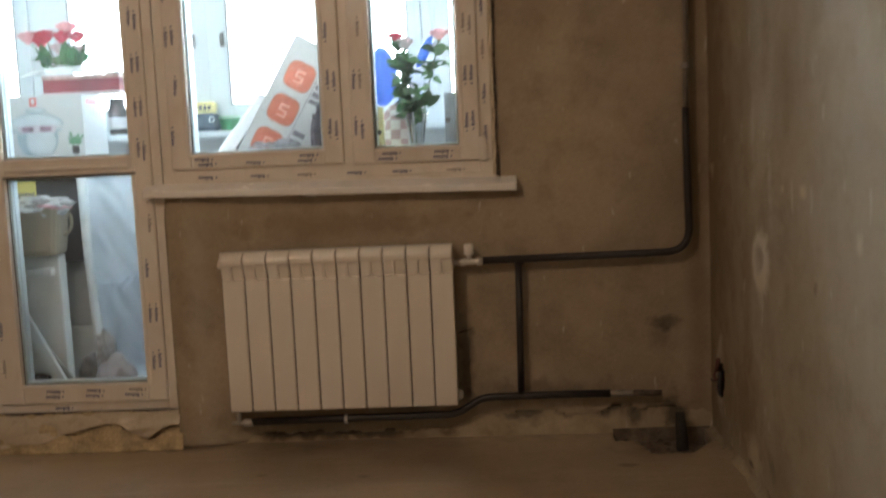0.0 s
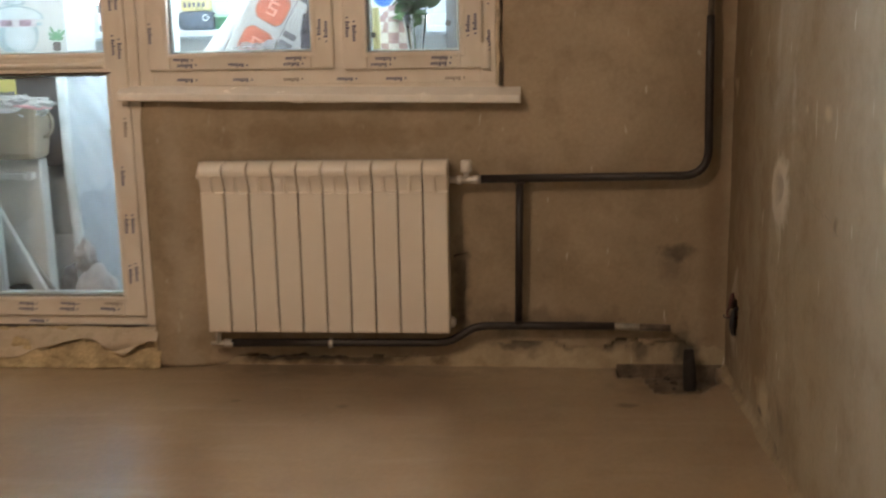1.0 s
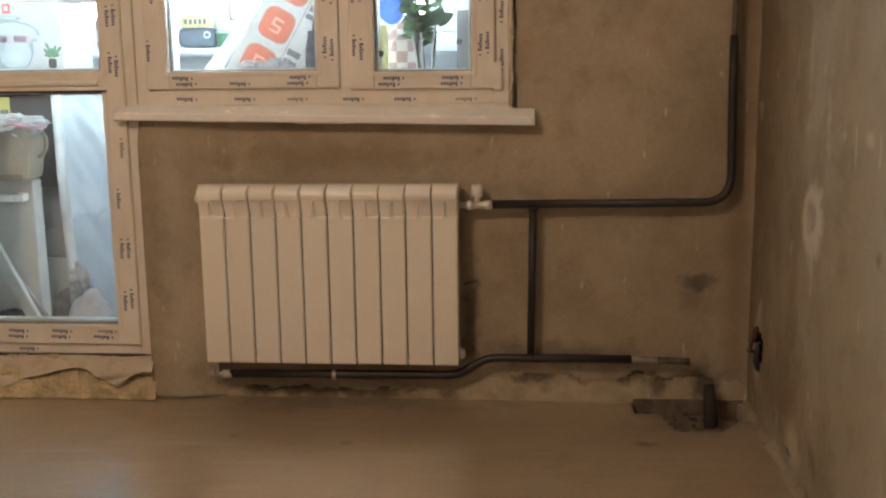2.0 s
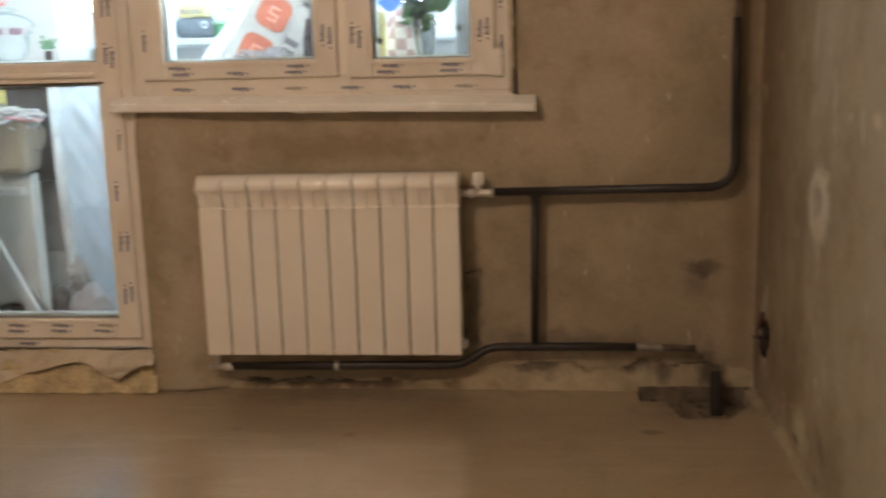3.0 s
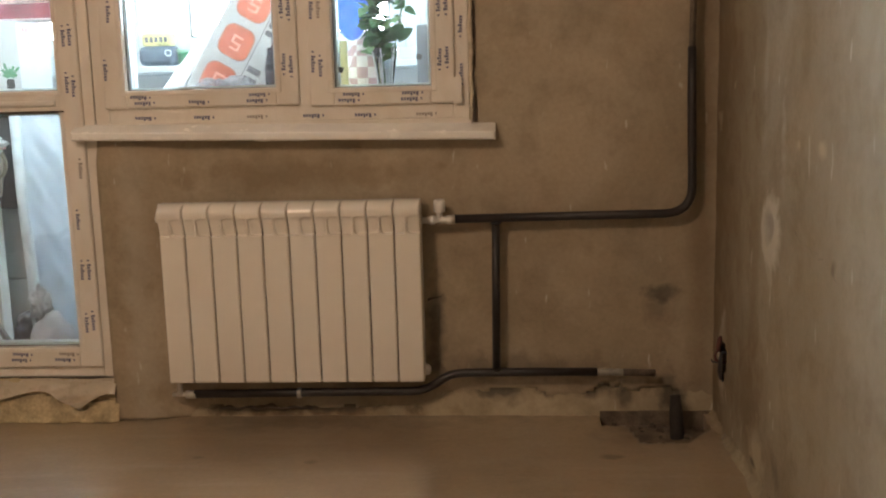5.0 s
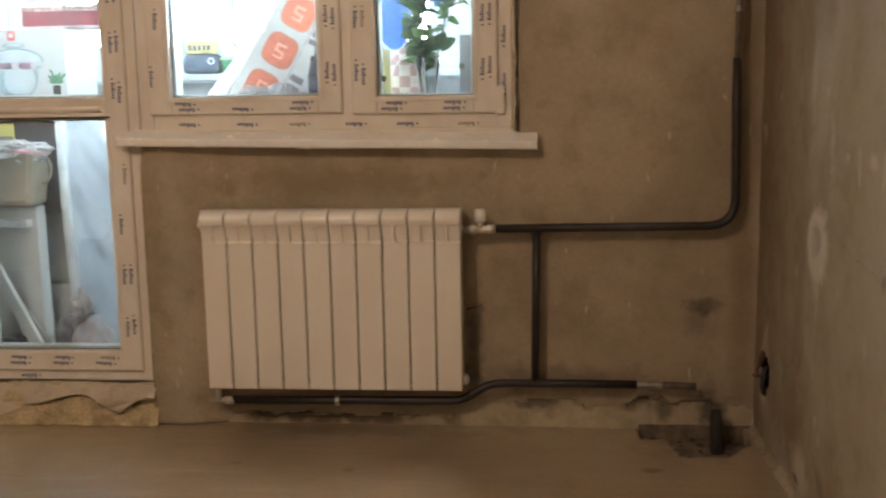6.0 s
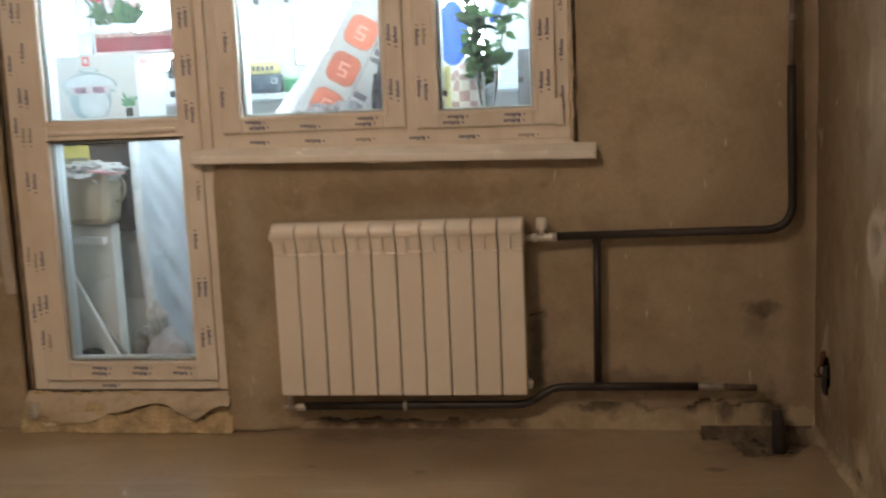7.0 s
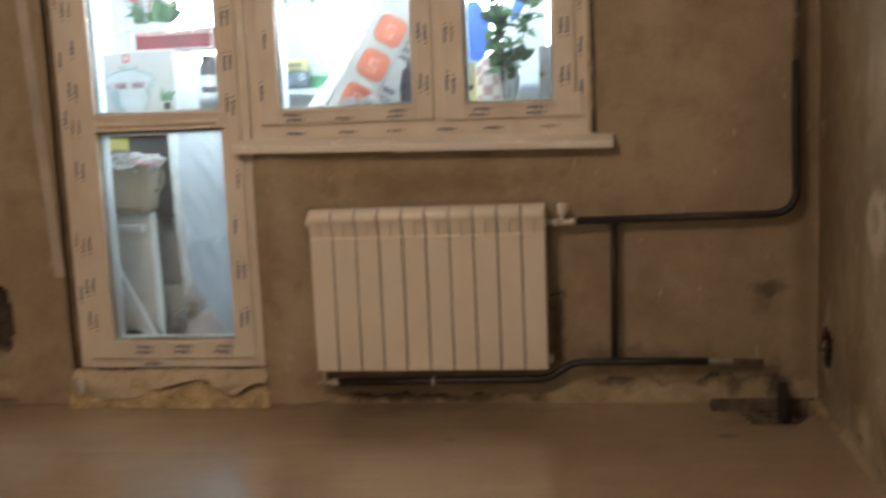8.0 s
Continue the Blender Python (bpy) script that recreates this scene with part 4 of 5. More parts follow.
part("side_wrap", box(-0.002, 0.05, -0.03, 0.03, 0.0, 0.30, 0.012, pose(-0.06, 0, 0.02, 0, 9, 0)), simple("white_film_wrap", (0.74, 0.75, 0.77), 0.35, vary=0.12, scale=20, relief=0.7), pack, "white film wrapped side")
wrap = part("film_scrap", lump((0, 0, 0), (0.10, 0.025, 0.05), 0.6, 2.5, 3, 4), sheer("clear_film", (0.7, 0.72, 0.75), 0.35))
wrap.matrix_world = pose(-1.50, 0.185, 1.03)
tagged(wrap, "scrap of clear crumpled plastic film before the carton", "plastic film")

bag = part("dark_bag", lump((-1.312, 0.165, 1.09), (0.048, 0.035, 0.125), 0.22, 2.2, 5, 4), simple("dark_grey_polythene", (0.06, 0.06, 0.075), 0.3, vary=0.3, relief=0.8), smooth=True)
tagged(bag, "dark grey plastic bag standing on the shelf board", "bag")

M_NAVY = simple("navy_cloth", (0.09, 0.125, 0.17), 0.7, vary=0.3, scale=20, relief=0.5)
pouch = part("pouch", box(-2.025, -1.876, 0.850, 0.945, 1.134, 1.212, 0.024), M_NAVY, smooth=True)
tagged(pouch, "dark blue zipped pouch lying on the ledge", "pouch")
part("emblem", tube([(-1.902 + 0.012 * math.cos(a), 0.848, 1.184 + 0.012 * math.sin(a)) for a in (k * 0.7 for k in range(10))], 0.0022, 6), M_COLD, pouch)
pk = part("packet", box(-2.011, -1.893, 0.865, 0.935, 1.211, 1.262, 0.012), simple("yellow_packet", (0.74, 0.66, 0.30), 0.4, vary=0.3, scale=30, relief=0.4))
tagged(pk, "yellow wrapped packet lying on the pouch", "packet")
for i in range(5):
    part("printed_bar", box(-1.996 + 0.019 * i, -1.984 + 0.019 * i, 0.8635, 0.866, 1.226, 1.246), M_INK, pk)
tub = part("tub", lathe([(0.034, 0.0), (0.041, 0.004), (0.043, 0.044), (0.045, 0.045), (0.045, 0.050), (0.042, 0.052)], (-1.833, 0.893, 1.134), 28), simple("green_tub", (0.06, 0.30, 0.13), 0.35, vary=0.15), smooth=True)
tagged(tub, "round green plastic tub on the ledge", "tub")
part("lid", lathe([(0.045, 0.0), (0.047, 0.002), (0.047, 0.008), (0.044, 0.011)], (-1.833, 0.893, 1.187), 28), simple("pale_green_lid", (0.42, 0.66, 0.48), 0.35), tub, "pale green lid")

# vase with roses
M_CRYSTAL = glass_material()
M_CRYSTAL.name = "vase_glass"
vase = hold("vase", "clear glass vase with three roses", "vase", at=(-0.972, 0.16, 0.985))
VZ = (-0.972, 0.16, 0.985)
under(vase, VZ, "glass_body", lathe([(0.030, 0.0), (0.034, 0.004), (0.026, 0.03), (0.026, 0.07), (0.034, 0.13), (0.044, 0.18), (0.042, 0.18), (0.032, 0.13), (0.024, 0.07), (0.024, 0.03), (0.02, 0.012)], VZ, 24), M_CRYSTAL, smooth=True)
for k in range(6):
    a = k * math.pi / 3 + 0.3
    under(vase, VZ, "cut_rib", tube([(VZ[0] + r * math.cos(a), VZ[1] + r * math.sin(a), VZ[2] + z) for r, z in ((0.0345, 0.004), (0.0265, 0.03), (0.0265, 0.07), (0.0345, 0.13), (0.0445, 0.178))], 0.0022, 6), M_COLD, smooth=True)

M_LEAF = simple("rose_leaf", (0.040, 0.095, 0.038), 0.65, vary=0.35, scale=30, spec=0.12)
M_LEAF2 = simple("pale_rose_leaf", (0.085, 0.185, 0.075), 0.65, vary=0.3, scale=30, spec=0.12)
M_STEM = simple("rose_stem", (0.07, 0.13, 0.04), 0.5, vary=0.3)
M_ROSE_R = simple("crimson_petal", (0.60, 0.035, 0.075), 0.55, vary=0.2, scale=40)
M_ROSE_P = simple("pink_petal", (0.80, 0.40, 0.42), 0.55, vary=0.12, scale=40)
M_ROSE_W = simple("blush_petal", (0.80, 0.66, 0.66), 0.55, vary=0.08, scale=40)


def leaf_mesh(name, length, width, material, seed=0):
    r = random.Random(seed)
    verts, faces = [], []
    n = 8
    for i in range(n + 1):
        t = i / n
        w = width * math.sin(math.pi * t ** 0.8) ** 0.8 * 0.5 if 0 < i < n else 0.0006
        z = 0.16 * length * math.sin(t * 2.2) + r.uniform(-0.001, 0.001)
        verts += [(t * length, -w, z + w * 0.35), (t * length, 0, z), (t * length, w, z + w * 0.35)]
    for i in range(n):
        for k in (0, 1):
            a = i * 3 + k
            faces.append((a, a + 1, a + 4, a + 3))
    me = bpy.data.meshes.new(name)
    me.from_pydata(verts, [], faces)
    me.materials.append(material)
    me.shade_smooth()
    return me


LEAVES = [leaf_mesh("leaf", 0.066, 0.046, M_LEAF, 1), leaf_mesh("leaf", 0.058, 0.042, M_LEAF2, 2), leaf_mesh("leaf", 0.062, 0.044, M_LEAF2, 3)]


def petal(radius, height, spread, turn, cup):
    """One curved petal of a bloom."""
    verts, faces = [], []
    nu, nv = 6, 5
    for j in range(nv + 1):
        v = j / nv
        for i in range(nu + 1):
            u = i / nu - 0.5
            w = spread * math.sin(math.pi * (0.25 + 0.6 * v))
            a = turn + u * w
            r = radius * (0.25 + 0.85 * v ** 0.6) + cup * v ** 3
            verts.append((r * math.cos(a), r * math.sin(a), height * v * (1 - 0.35 * (2 * u) ** 2 * v)))
    for j in range(nv):
        for i in range(nu):
            a = j * (nu + 1) + i
            faces.append((a, a + 1, a + nu + 2, a + nu + 1))
    return verts, faces


def bloom(parent, at, size, material, seed):
    r = random.Random(seed)
    verts, faces = [], []
    for ring, (rad, count, hgt, cup) in enumerate(((0.25, 3, 1.0, 0.0), (0.5, 5, 1.02, 0.02), (0.75, 6, 0.95, 0.1), (0.95, 7, 0.82, 0.25))):
        for k in range(count):
            v, f = petal(rad * size, hgt * size * 1.6, 2.2, 2 * math.pi * k / count + ring + r.uniform(-0.2, 0.2), cup * size)
            b = len(verts)
            verts += [(at[0] + x, at[1] + y, at[2] + z) for x, y, z in v]
            faces += [tuple(i + b for i in q) for q in f]
    me = bpy.data.meshes.new("bloom")
    me.from_pydata(verts, [], faces)
    me.materials.append(material)
    me.shade_smooth()
    ob = new("bloom", me)
    ob.parent = parent
    return ob


def rose(foot, head, size, material, seed, leaves, zlow):
    """A long-stemmed rose; its foot stands at the thing's origin."""
    r = random.Random(seed)
    f, h = Vector(foot), Vector(head) - Vector(foot)
    ob = hold("rose", "", "flower", "roses in the vase", at=foot)
    pts = [h * t + Vector((0.012 * math.sin(3 * t + seed), 0.01 * math.cos(4 * t + seed), 0)) * math.sin(math.pi * t) for t in (k / 10 for k in range(11))]
    part("stem", tube(pts, 0.0028, 7), M_STEM, ob, smooth=True)
    bloom(ob, pts[-1] - Vector((0, 0, 0.004)), size, material, seed)
    part("calyx", lathe([(0.003, -0.012), (0.009, 0.0), (0.005, 0.008)], pts[-1], 10), M_STEM, ob)
    for k in range(leaves):
        t = zlow + (0.93 - zlow) * (k + r.uniform(0, 0.8)) / leaves
        p = h * t
        lf = new("leaf", LEAVES[r.randrange(3)])
        lf.parent = ob
        lf.matrix_basis = pose(p.x, p.y, p.z, r.uniform(-50, 50), r.uniform(-45, 40), r.uniform(0, 360))
    return ob


for head, size, mt, seed, lab, n in (((-1.036, 0.17, 1.424), 0.023, M_ROSE_R, 1, "crimson rose with dark green leaves", 30),
                                     ((-1.002, 0.15, 1.396), 0.027, M_ROSE_W, 2, "pale blush rose with dark green leaves", 28),
                                     ((-0.878, 0.17, 1.426), 0.026, M_ROSE_P, 3, "pink rose with green leaves on a leaning stem", 22)):
    tagged(rose((-0.972 + (head[0] + 0.972) * 0.08, 0.16, 1.0), head, size, mt, seed, n, 0.33), lab)

M_BLUE = simple("blue_rubber", (0.03, 0.13, 0.58), 0.35, vary=0.1)
bal1 = part("balloon", lump((-1.116, 0.44, 1.312), (0.060, 0.05, 0.114), 0.04, 1, 1, 4), M_BLUE, smooth=True)
tagged(bal1, "oblong blue rubber balloon hanging behind the roses", "balloon")
part("knot", tube([(-1.122, 0.44, 1.42), (-1.121, 0.44, 1.435), (-1.120, 0.44, 2.45)], [0.006, 0.0012, 0.0008], 6), M_BLUE, bal1)
bal2 = part("balloon", lump((0, 0, 0), (0.020, 0.02, 0.066), 0.05, 1, 2, 4), M_BLUE, smooth=True)
bal2.matrix_world = pose(-0.950, 0.50, 1.405, 0, 28, 0)
part("string", tube([(0, 0, 0.06), (0.0, 0, 0.08), (-0.58, 0, 0.97)], [0.004, 0.0008, 0.0008], 5), M_BLUE, bal2)
tagged(bal2, "small blue rubber balloon hanging at a slant", "balloon")


def check_material():
    g = Graph("pink_check_cloth")
    n = g.node("ShaderNodeTexChecker")
    g.link(g.pos, n.inputs["Vector"])
    n.inputs["Scale"].default_value = 28
    n.inputs["Color1"].default_value = (0.50, 0.34, 0.36, 1)
    n.inputs["Color2"].default_value = (0.74, 0.70, 0.70, 1)
    g.bump(g.noise(40), 0.4, 0.004)
    return g.done(n.outputs[0], 0.7)


cloth = part("checked_bag", lump((-1.055, 0.235, 1.085), (0.062, 0.03, 0.115), 0.1, 1.6, 8, 4), check_material(), smooth=True)
tagged(cloth, "pink and white checked bag on the shelf board", "bag")
tin = part("yellow_tube", tube([(-1.117, 0.12, 0.985), (-1.117, 0.12, 1.190)], 0.030, 20), simple("yellow_card", (0.84, 0.77, 0.38), 0.45, vary=0.08))
tagged(tin, "pale yellow cardboard tube standing on the shelf board", "tube")
board = part("white_sheet", box(-0.867, -0.70, 0.118, 0.126, 0.985, 1.232, 0.002), simple("grey_white_board", (0.30, 0.34, 0.37), 0.5, vary=0.05))
tagged(board, "pale grey plastic sheet standing against the pane", "sheet")
for x, z in ((-1.098, 1.100), (-0.854, 1.133)):
    st = part("sticker", box(-0.0085, 0.0085, 0.0, 0.0008, -0.0085, 0.0085), M_RUBBER, window)
    st.matrix_basis = pose(x, GL + 0.0295, z, 0, 20, 0)

# ---- balcony: things behind the door ----
cab = hold("cabinet", "grey-beige low cabinet standing on the balcony floor", "cabinet", at=(-2.7, 0.72, BF))
CB = (-2.7, 0.72, BF)
M_CAB = simple("grey_beige_laminate", (0.46, 0.45, 0.42), 0.5, vary=0.1, scale=5)
under(cab, CB, "body", box(-3.2, -2.34, 0.62, 0.96, BF + 0.06, 0.625, 0.004), M_CAB)
under(cab, CB, "plinth", box(-3.18, -2.36, 0.66, 0.94, BF, BF + 0.06), M_BFLOOR)
under(cab, CB, "front_panel", box(-2.80, -2.35, 0.604, 0.62, 0.35, 0.615, 0.003), M_CAB)
under(cab, CB, "drawer", box(-2.80, -2.35, 0.602, 0.62, BF + 0.07, 0.34, 0.003), simple("pale_laminate", (0.55, 0.54, 0.50), 0.45, vary=0.06))
oven = hold("oven", "dark brown boxed appliance with a yellow label", "appliance", at=(-2.7, 0.67, 0.63))
OV = (-2.7, 0.75, 0.625)
M_DARK = simple("dark_brown_metal", (0.055, 0.045, 0.042), 0.35, vary=0.15, scale=9)
under(oven, OV, "body", box(-3.1, -2.36, 0.56, 0.95, 0.625, 0.965, 0.006), M_DARK)
under(oven, OV, "top_plate", box(-3.12, -2.34, 0.55, 0.96, 0.965, 0.985, 0.004), simple("pale_top", (0.6, 0.6, 0.58), 0.4))
lab = under(oven, OV, "label", box(-2.66, -2.54, 0.5575, 0.560, 0.868, 0.958), simple("yellow_label", (0.66, 0.57, 0.16), 0.5, vary=0.08))
for i in range(7):
    under(lab, OV, "printed_bar", box(-2.645 + 0.0145 * i, -2.634 + 0.0145 * i, 0.5563, 0.5575, 0.888, 0.912), M_INK)

# white carton with a printed pot
pot_box = hold("carton_box", "white carton with a printed cooking pot standing on the appliance", "carton", at=(-2.6, 0.85, 0.985))
PB = (-2.6, 0.85, 0.985)
under(pot_box, PB, "carton", box(-2.83, -2.385, 0.72, 0.98, 0.985, 1.302, 0.004), M_WHITE)
M_P1 = simple("printed_blue_grey", (0.36, 0.46, 0.52), 0.5, vary=0.2, scale=14)
M_P2 = simple("printed_mauve", (0.30, 0.20, 0.25), 0.5, vary=0.4, scale=40)
M_P3 = simple("printed_green", (0.10, 0.26, 0.14), 0.5, vary=0.2)
M_P4 = simple("printed_red", (0.66, 0.14, 0.13), 0.5, vary=0.15, scale=30)
M_P6 = simple("printed_pale_mauve", (0.60, 0.55, 0.60), 0.5, vary=0.15, scale=30)
M_P5 = simple("printed_pale_blue", (0.62, 0.70, 0.73), 0.5, vary=0.12, scale=14)
FY = 0.7186


def oval(cx, cz, rx, rz, y, cut=-1.0, t=0.001):
    """A flat ellipse facing -y, cut off below the given share of its height."""
    pts = [(math.cos(a), max(cut, math.sin(a))) for a in (2 * math.pi * k / 40 for k in range(40))]
    bm = bmesh.new()
    f = [bm.verts.new((cx + rx * x, y, cz + rz * z)) for x, z in pts]
    bm.faces.new(f)
    bmesh.ops.remove_doubles(bm, verts=bm.verts[:], dist=1e-5)
    return bm


under(pot_box, PB, "printed_pot", oval(-2.605, 1.135, 0.098, 0.085, FY, -0.85), M_P1)
under(pot_box, PB, "printed_pot", oval(-2.590, 1.120, 0.070, 0.060, FY - 0.0003, -0.85), M_P5)
under(pot_box, PB, "printed_band", rounded(-2.605, 1.170, 0.180, 0.030, 0.006, FY - 0.0012), M_P6)
for k in range(2):
    under(pot_box, PB, "printed_band", rounded(-2.648 + 0.085 * k, 1.170, 0.055, 0.022, 0.008, FY - 0.0018), M_P2)
under(pot_box, PB, "printed_lid", oval(-2.605, 1.182, 0.128, 0.052, FY - 0.0006, 0.0), M_P1)
under(pot_box, PB, "printed_lid", oval(-2.605, 1.184, 0.118, 0.044, FY - 0.0010, 0.0), M_P5)
under(pot_box, PB, "printed_knob", oval(-2.605, 1.243, 0.050, 0.010, FY - 0.0008), M_P1)
under(pot_box, PB, "printed_knob", oval(-2.605, 1.245, 0.038, 0.005, FY - 0.0012), M_P5)
under(pot_box, PB, "printed_handle", rounded(-2.708, 1.165, 0.03, 0.012, 0.005, FY - 0.0004), M_P1)
under(pot_box, PB, "printed_handle", rounded(-2.502, 1.165, 0.03, 0.012, 0.005, FY - 0.0004), M_P1)
under(pot_box, PB, "printed_mark", rounded(-2.615, 1.277, 0.034, 0.034, 0.006, FY), M_P4)
under(pot_box, PB, "printed_mark", rounded(-2.615, 1.279, 0.018, 0.018, 0.004, FY - 0.0012), M_WHITE)
for i, w in enumerate((0.07, 0.08)):
    under(pot_box, PB, "printed_bar", box(-2.50, -2.50 + w, FY, FY + 0.001, 1.272 - 0.014 * i, 1.277 - 0.014 * i), M_P5)
under(pot_box, PB, "printed_flowerpot", rounded(-2.430, 1.082, 0.034, 0.034, 0.008, FY - 0.0002), M_DARK)
for k in range(7):
    bm = rounded(0, 0.018 + 0.006 * (k % 3), 0.010, 0.030 + 0.010 * (k % 3), 0.005, 0)
    bmesh.ops.transform(bm, matrix=pose(-2.430, FY - 0.0004 - 0.0001 * k, 1.105, 0, -75 + 25 * k, 0), verts=bm.verts[:])
    under(pot_box, PB, "printed_leaf", bm, M_P3)
for i in range(5):
    under(pot_box, PB, "printed_bar", box(-2.3855, -2.3835, 0.76 + 0.024 * i, 0.775 + 0.024 * i, 1.262, 1.284), M_P4)
for i in range(4):
    under(pot_box, PB, "printed_bar", box(-2.3855, -2.3835, 0.80 + 0.035 * i, 0.812 + 0.035 * i, 1.215, 1.24), M_P1)

pot_box.scale = (0.86, 1.0, 1.0)
pot_box.location = (-2.505, 0.60, 0.985)

# flat red box, film and flowers on the carton
redbox = part("red_box", box(-2.475, -2.165, 0.475, 0.675, 1.303, 1.376, 0.005), simple("red_card", (0.24, 0.03, 0.045), 0.45, vary=0.2, scale=14))
tagged(redbox, "flat red cardboard box lying on the carton", "box")
part("border", box(-2.476, -2.164, 0.473, 0.676, 1.361, 1.377, 0.002), simple("pink_floral_print", (0.62, 0.42, 0.38), 0.5, vary=0.5, scale=60), redbox)
part("border", box(-2.476, -2.164, 0.473, 0.676, 1.3025, 1.309, 0.002), M_ROSE_W, redbox)


def drape(u, v):
    x = -2.545 + 0.37 * u
    y = 0.44 + 0.26 * v
    edge = max(0.0, 1 - 6 * v)
    z = 1.388 + 0.042 * math.sin(math.pi * min(1, u * 1.3)) * (0.4 + v * 0.6) - 0.015 * edge + rough_at(x * 2, y * 2, 0, 12, 0.010)
    return (x, y, z)


cover = sheet("plastic_cover", 60, 30, drape, lambda u, v: True, simple("milky_plastic_cover", (0.68, 0.73, 0.73), 0.3, vary=0.1, relief=0.6), 0.001)
tagged(cover, "crumpled milky plastic cover on the red box", "plastic cover")
planter = hold("flower_bunch", "bunch of pink and red artificial flowers with broad leaves", "flowers", at=(-2.43, 0.56, 1.412))
fl = random.Random(5)
LEAF_BIG = [leaf_mesh("leaf", 0.11, 0.05, M_LEAF2, 5), leaf_mesh("leaf", 0.10, 0.055, simple("bunch_leaf", (0.05, 0.15, 0.06), 0.65, vary=0.3, spec=0.12), 6)]
for k in range(16):
    lf = new("leaf", LEAF_BIG[k % 2])
    lf.parent = planter
    lf.matrix_basis = pose(fl.uniform(-0.06, 0.08), fl.uniform(-0.03, 0.03), 0, fl.uniform(-30, 30), fl.uniform(-70, -12), 22.5 * k)
for k, (dx, dz, mt) in enumerate(((-0.12, 0.115, M_ROSE_P), (-0.075, 0.10, M_ROSE_R), (-0.035, 0.115, M_ROSE_R), (0.03, 0.11, M_ROSE_R), (0.05, 0.145, M_ROSE_P),
                                  (0.02, 0.15, M_ROSE_W), (0.085, 0.11, M_ROSE_R), (0.0, 0.07, M_ROSE_W), (0.06, 0.06, M_ROSE_W))):
    dy = fl.uniform(-0.04, 0.04)
    part("stem", tube([(dx * 0.2, dy * 0.3, 0), (dx, dy, dz)], 0.003, 6), M_STEM, planter)
    bloom(planter, (dx, dy, dz - 0.015), 0.032, mt, 20 + k)

# white panel with a small shelf, jug in a bag on it
panel = hold("white_appliance", "tall white enamelled appliance with a small ledge", "appliance", at=(-2.6, 0.5, BF))
PN = (-2.6, 0.5, BF)
M_PANEL = simple("aged_white_panel", (0.76, 0.74, 0.68), 0.45, vary=0.08, scale=4)
under(panel, PN, "body", box(-2.95, -2.44, 0.405, 0.475, BF, 0.665, 0.006), M_PANEL)
under(panel, PN, "ledge", box(-2.64, -2.458, 0.362, 0.406, 0.592, 0.620, 0.004), M_PVC)
for x in (-2.585, -2.49):
    under(panel, PN, "screw", tube([(x, 0.3605, 0.606), (x, 0.363, 0.606)], 0.004, 8), M_RUBBER)

jug = hold("jug", "beige plastic jug with a ring handle, partly wrapped", "jug", at=(-2.505, 0.405, 0.666))
JG = (-2.49, 0.47, 0.665)
M_JUG = simple("beige_plastic", (0.36, 0.29, 0.205), 0.45, vary=0.12, scale=9)
bm = box(-2.625, -2.385, 0.40, 0.54, 0.667, 0.885, 0.026)
for v in bm.verts:
    k = (v.co.z - 0.667) / 0.218
    v.co.x = -2.50 + (v.co.x + 2.50) * (0.80 + 0.20 * k)
    v.co.y += rough_at(v.co.x, 0, v.co.z, 9, 0.004)
under(jug, JG, "body", bm, M_JUG, smooth=False)
under(jug, JG, "handle", tube([(-2.395 + 0.035 * math.sin(a), 0.47, 0.80 - 0.05 * math.cos(a)) for a in (math.pi * k / 10 for k in range(11))], 0.007, 8), M_JUG, smooth=True)
M_BAGF = sheer("clear_bag_film", (0.78, 0.77, 0.76), 0.75)
part("wrapping", lump((0.0, -0.02, 0.200), (0.115, 0.07, 0.040), 0.45, 2.4, 4, 4), M_BAGF, jug, "crumpled clear bag with a pink rim")
under(jug, JG, "bag_rim", tube([(-2.455, 0.378, 0.872), (-2.42, 0.392, 0.868), (-2.385, 0.41, 0.862), (-2.345, 0.45, 0.858)], [0.003, 0.007, 0.009, 0.004], 7), M_ROSE_P, smooth=True)

# bubble-film parcel leaning by the jamb


def parcel_mesh():
    bm = box(0, 0.42, -0.025, 0.025, 0, 0.95)
    bmesh.ops.subdivide_edges(bm, edges=bm.edges[:], cuts=44, use_grid_fill=True)
    bmesh.ops.delete(bm, geom=[f for f in bm.faces if all(v.co.y > 0.024 for v in f.verts)], context="FACES")
    for v in bm.verts:
        k = rough_at(v.co.x + v.co.z * 0.4, v.co.y, v.co.z * 0.5, 7, 0.016) + abs(noise.noise(Vector((v.co.x * 14 + v.co.z * 9, 3, v.co.z * 3)))) * 0.022
        k += 0.0022 * math.sin(v.co.z * 2 * math.pi / 0.0211) if v.co.z > 0.5 else rough_at(v.co.x, 3, v.co.z, 22, 0.006)
        v.co.y += k
        v.co.x += rough_at(v.co.y + 1, v.co.z, 0, 8, 0.006)
    return bm


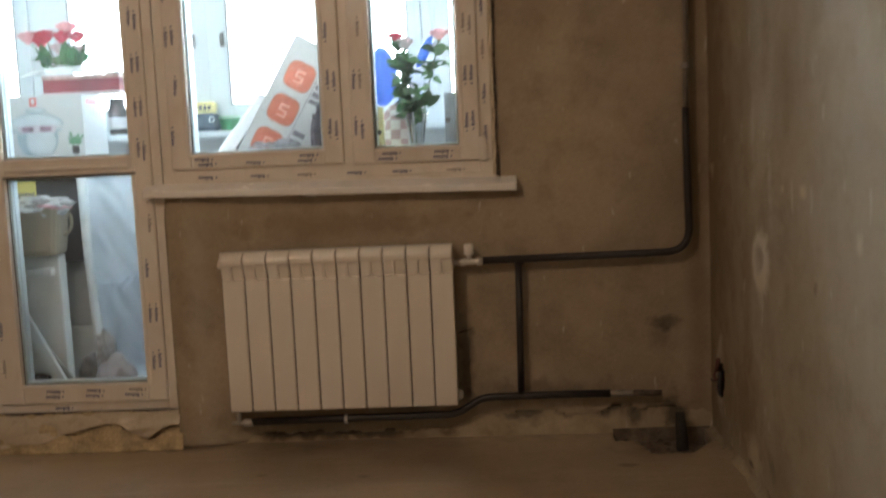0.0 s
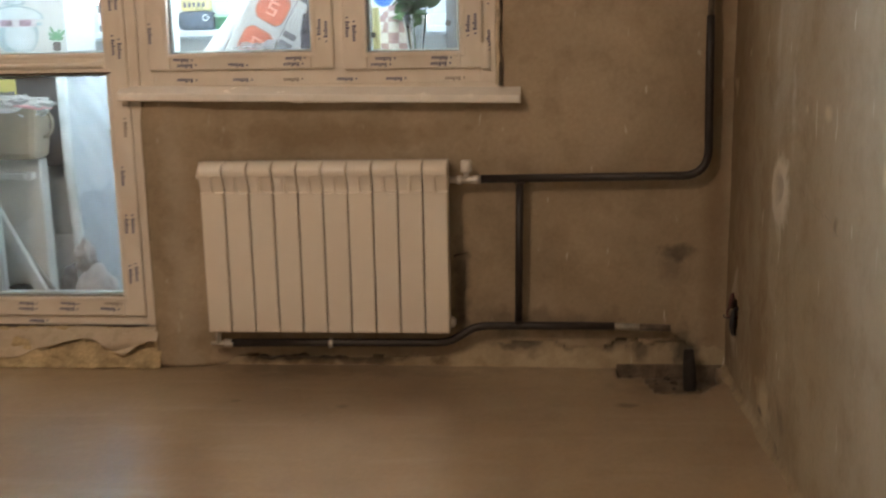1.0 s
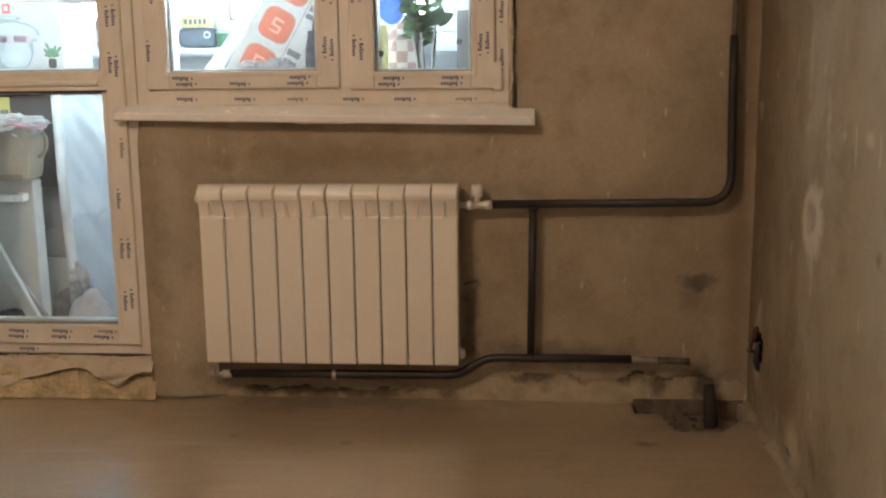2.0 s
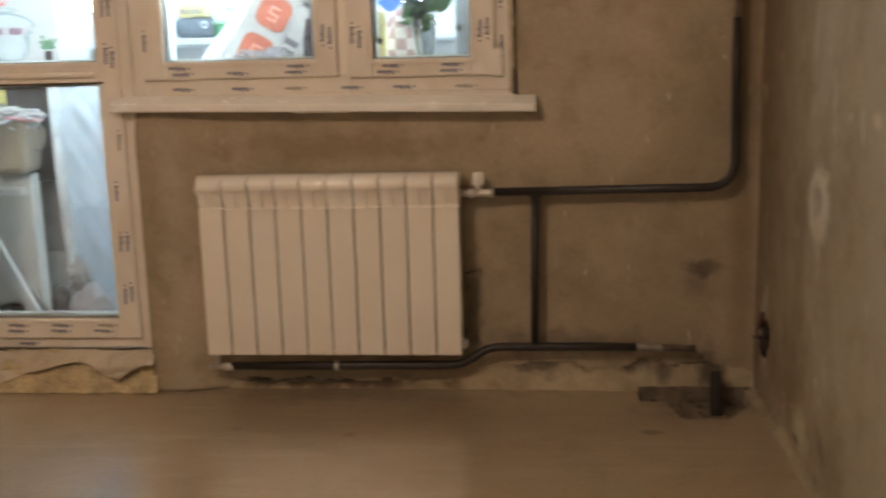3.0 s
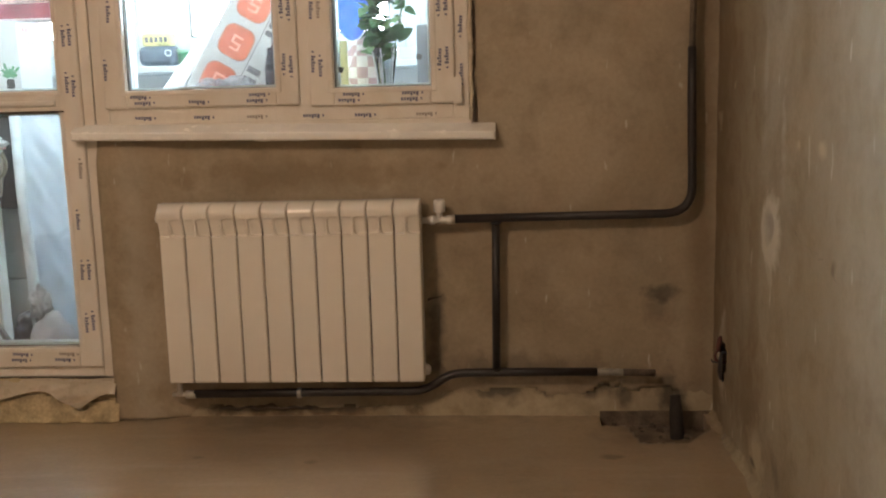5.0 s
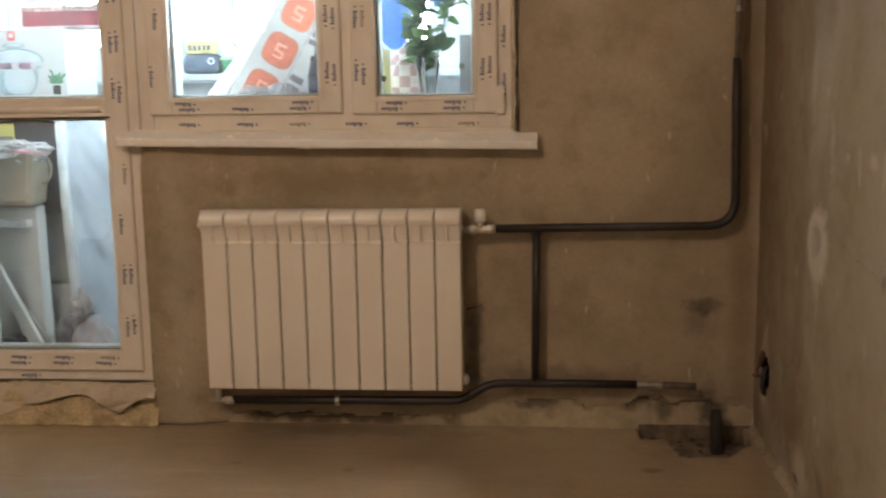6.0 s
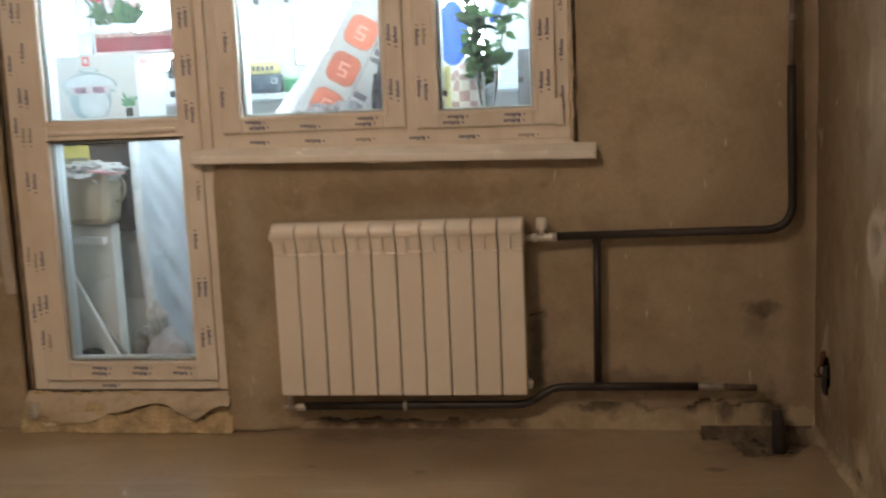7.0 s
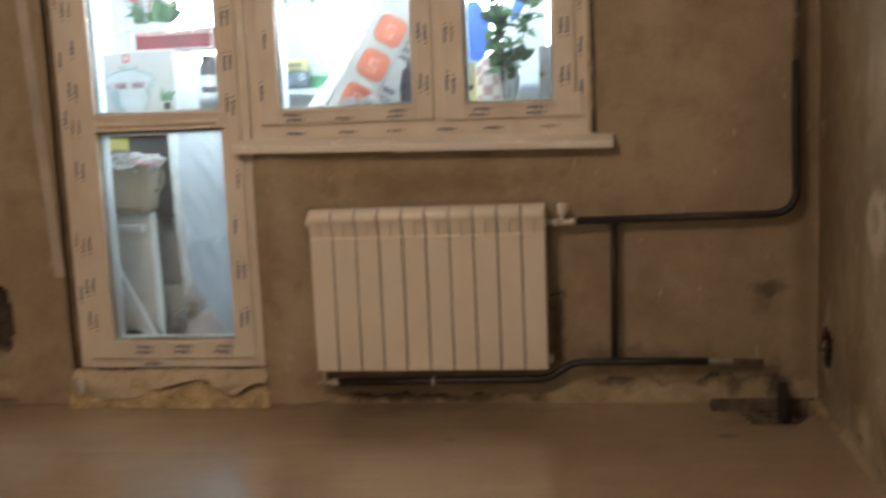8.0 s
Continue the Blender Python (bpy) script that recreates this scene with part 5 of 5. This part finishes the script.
def bubble_material():
    g = Graph("bubble_film")
    ridges = g.node("ShaderNodeTexWave")
    g.link(g.scaled(1, 1, 1), ridges.inputs["Vector"])
    ridges.bands_direction = "Z"
    ridges.inputs["Scale"].default_value, ridges.inputs["Distortion"].default_value = 46.0, 1.0
    folds = g.noise(7, 6, 0.65, bend=1.2)
    c = g.mix(g.span(folds, 0.35, 0.65), (0.78, 0.84, 0.88), (0.95, 0.97, 0.98))
    # refraction stripes along the ridges are put into the colour
    c = g.mix(g.span(ridges.outputs["Fac"], 0.2, 0.8, 0.0, 0.35), c, (0.60, 0.67, 0.72))
    # film greyer below; the top's stronger daylight is put into the colour
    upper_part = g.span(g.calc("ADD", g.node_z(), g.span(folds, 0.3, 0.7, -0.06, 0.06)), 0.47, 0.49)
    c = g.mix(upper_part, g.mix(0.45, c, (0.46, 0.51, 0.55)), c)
    relief = g.bump(g.calc("ADD", g.calc("MULTIPLY", ridges.outputs["Fac"], 0.7), g.calc("MULTIPLY", folds, 1.6)), 1.0, 0.02)
    g.done(c, 0.2)
    thin = g.node("ShaderNodeBsdfTranslucent")
    g.link(c, thin.inputs[0])
    g.link(relief, thin.inputs["Normal"])
    m = g.node("ShaderNodeMixShader")
    m.inputs[0].default_value = 0.75
    g.link(g.bsdf.outputs[0], m.inputs[1])
    g.link(thin.outputs[0], m.inputs[2])
    g.link(m.outputs[0], g.out.inputs["Surface"])
    return g.mat


def node_z(self):
    n = self.node("ShaderNodeSeparateXYZ")
    self.link(self.pos, n.inputs[0])
    return n.outputs["Z"]


Graph.node_z = node_z
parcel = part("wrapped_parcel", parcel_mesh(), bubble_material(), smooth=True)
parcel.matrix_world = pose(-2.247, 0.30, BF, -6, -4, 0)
tagged(parcel, "tall parcel wrapped in milky bubble film leaning upright", "parcel")
M_EDGE = simple("milky_film_edge", (0.76, 0.81, 0.82), 0.3, vary=0.15, relief=0.5)
part("taped_edge", tube([(0.0, -0.027, 0.02), (0.006, -0.031, 0.3), (-0.004, -0.029, 0.6), (0.004, -0.030, 0.94)], [0.016, 0.021, 0.018, 0.020], 8), M_EDGE, parcel, smooth=True)

# tied white bag and odds and ends on the balcony floor
white_bag = part("tied_bag", lump((-2.192, 0.26, BF + 0.10), (0.075, 0.055, 0.11), 0.14, 2.2, 12, 4), sheer("white_bag_film", (0.80, 0.76, 0.77), 0.8, 0.35, 14), smooth=True)
tagged(white_bag, "white plastic bag tied shut on the balcony floor", "bag")
part("knot", lump((-2.222, 0.255, BF + 0.245), (0.034, 0.022, 0.055), 0.6, 2.5, 13, 4), M_BAGF, white_bag, "twisted bag neck", True)
slat = part("plastic_profile", box(-0.022, 0.022, -0.012, 0.012, 0.0, 0.62, 0.004), M_PVC)
slat.matrix_world = pose(-2.405, 0.345, BF + 0.005, 0, -26, 0)
tagged(slat, "white plastic profile leaning against the panel", "profile")
# second profile, grey, beside the white one
slat2 = part("grey_profile", box(-0.012, 0.012, -0.010, 0.010, 0.0, 0.42, 0.003), simple("grey_profile_finish", (0.33, 0.31, 0.28), 0.7, vary=0.2))
slat2.matrix_world = pose(-2.365, 0.375, BF + 0.004, 0, -34, 0)
tagged(slat2, "second grey profile leaning against the panel", "lath")
M_BLACK = simple("black_rubber", (0.03, 0.03, 0.032), 0.6, vary=0.3, relief=0.4)
for name, c, r, m, lab in (("rubber_boot", (-2.53, 0.36, BF + 0.05), (0.10, 0.05, 0.06), M_BLACK, "black rubber boot lying on the balcony floor"),
                           ("cloth_bundle", (-2.31, 0.36, BF + 0.09), (0.07, 0.06, 0.10), simple("grey_cloth", (0.20, 0.20, 0.20), 0.9, vary=0.3, relief=0.7), "grey cloth bundle on the balcony floor")):
    tagged(part(name, lump(c, r, 0.25, 2.0, 17, 4), m, smooth=True), lab, "boot" if "boot" in name else "cloth")
tube_ob = part("pipe_piece", tube([(-2.36, 0.30, BF + 0.02), (-2.31, 0.36, BF + 0.17)], 0.017, 12), M_BLACK)
tagged(tube_ob, "short black plastic pipe piece leaning on the bundle", "pipe")

jar = part("jar", lathe([(0.036, 0.0), (0.040, 0.004), (0.040, 0.12), (0.030, 0.135), (0.030, 0.14)], (-2.338, 0.925, 1.134), 24), simple("dark_jar_glass", (0.07, 0.06, 0.06), 0.25, vary=0.2), smooth=True)
tagged(jar, "dark jar with a pale label on the ledge", "jar")
part("label", lathe([(0.0395, 0.0), (0.0408, 0.0), (0.0408, 0.05), (0.0395, 0.05)], (-2.338, 0.925, 1.162), 24), M_WHITE, jar, "pale paper label")
part("lid", lathe([(0.031, 0.0), (0.033, 0.002), (0.033, 0.022), (0.030, 0.025)], (-2.338, 0.925, 1.272), 24), M_DARK, jar)
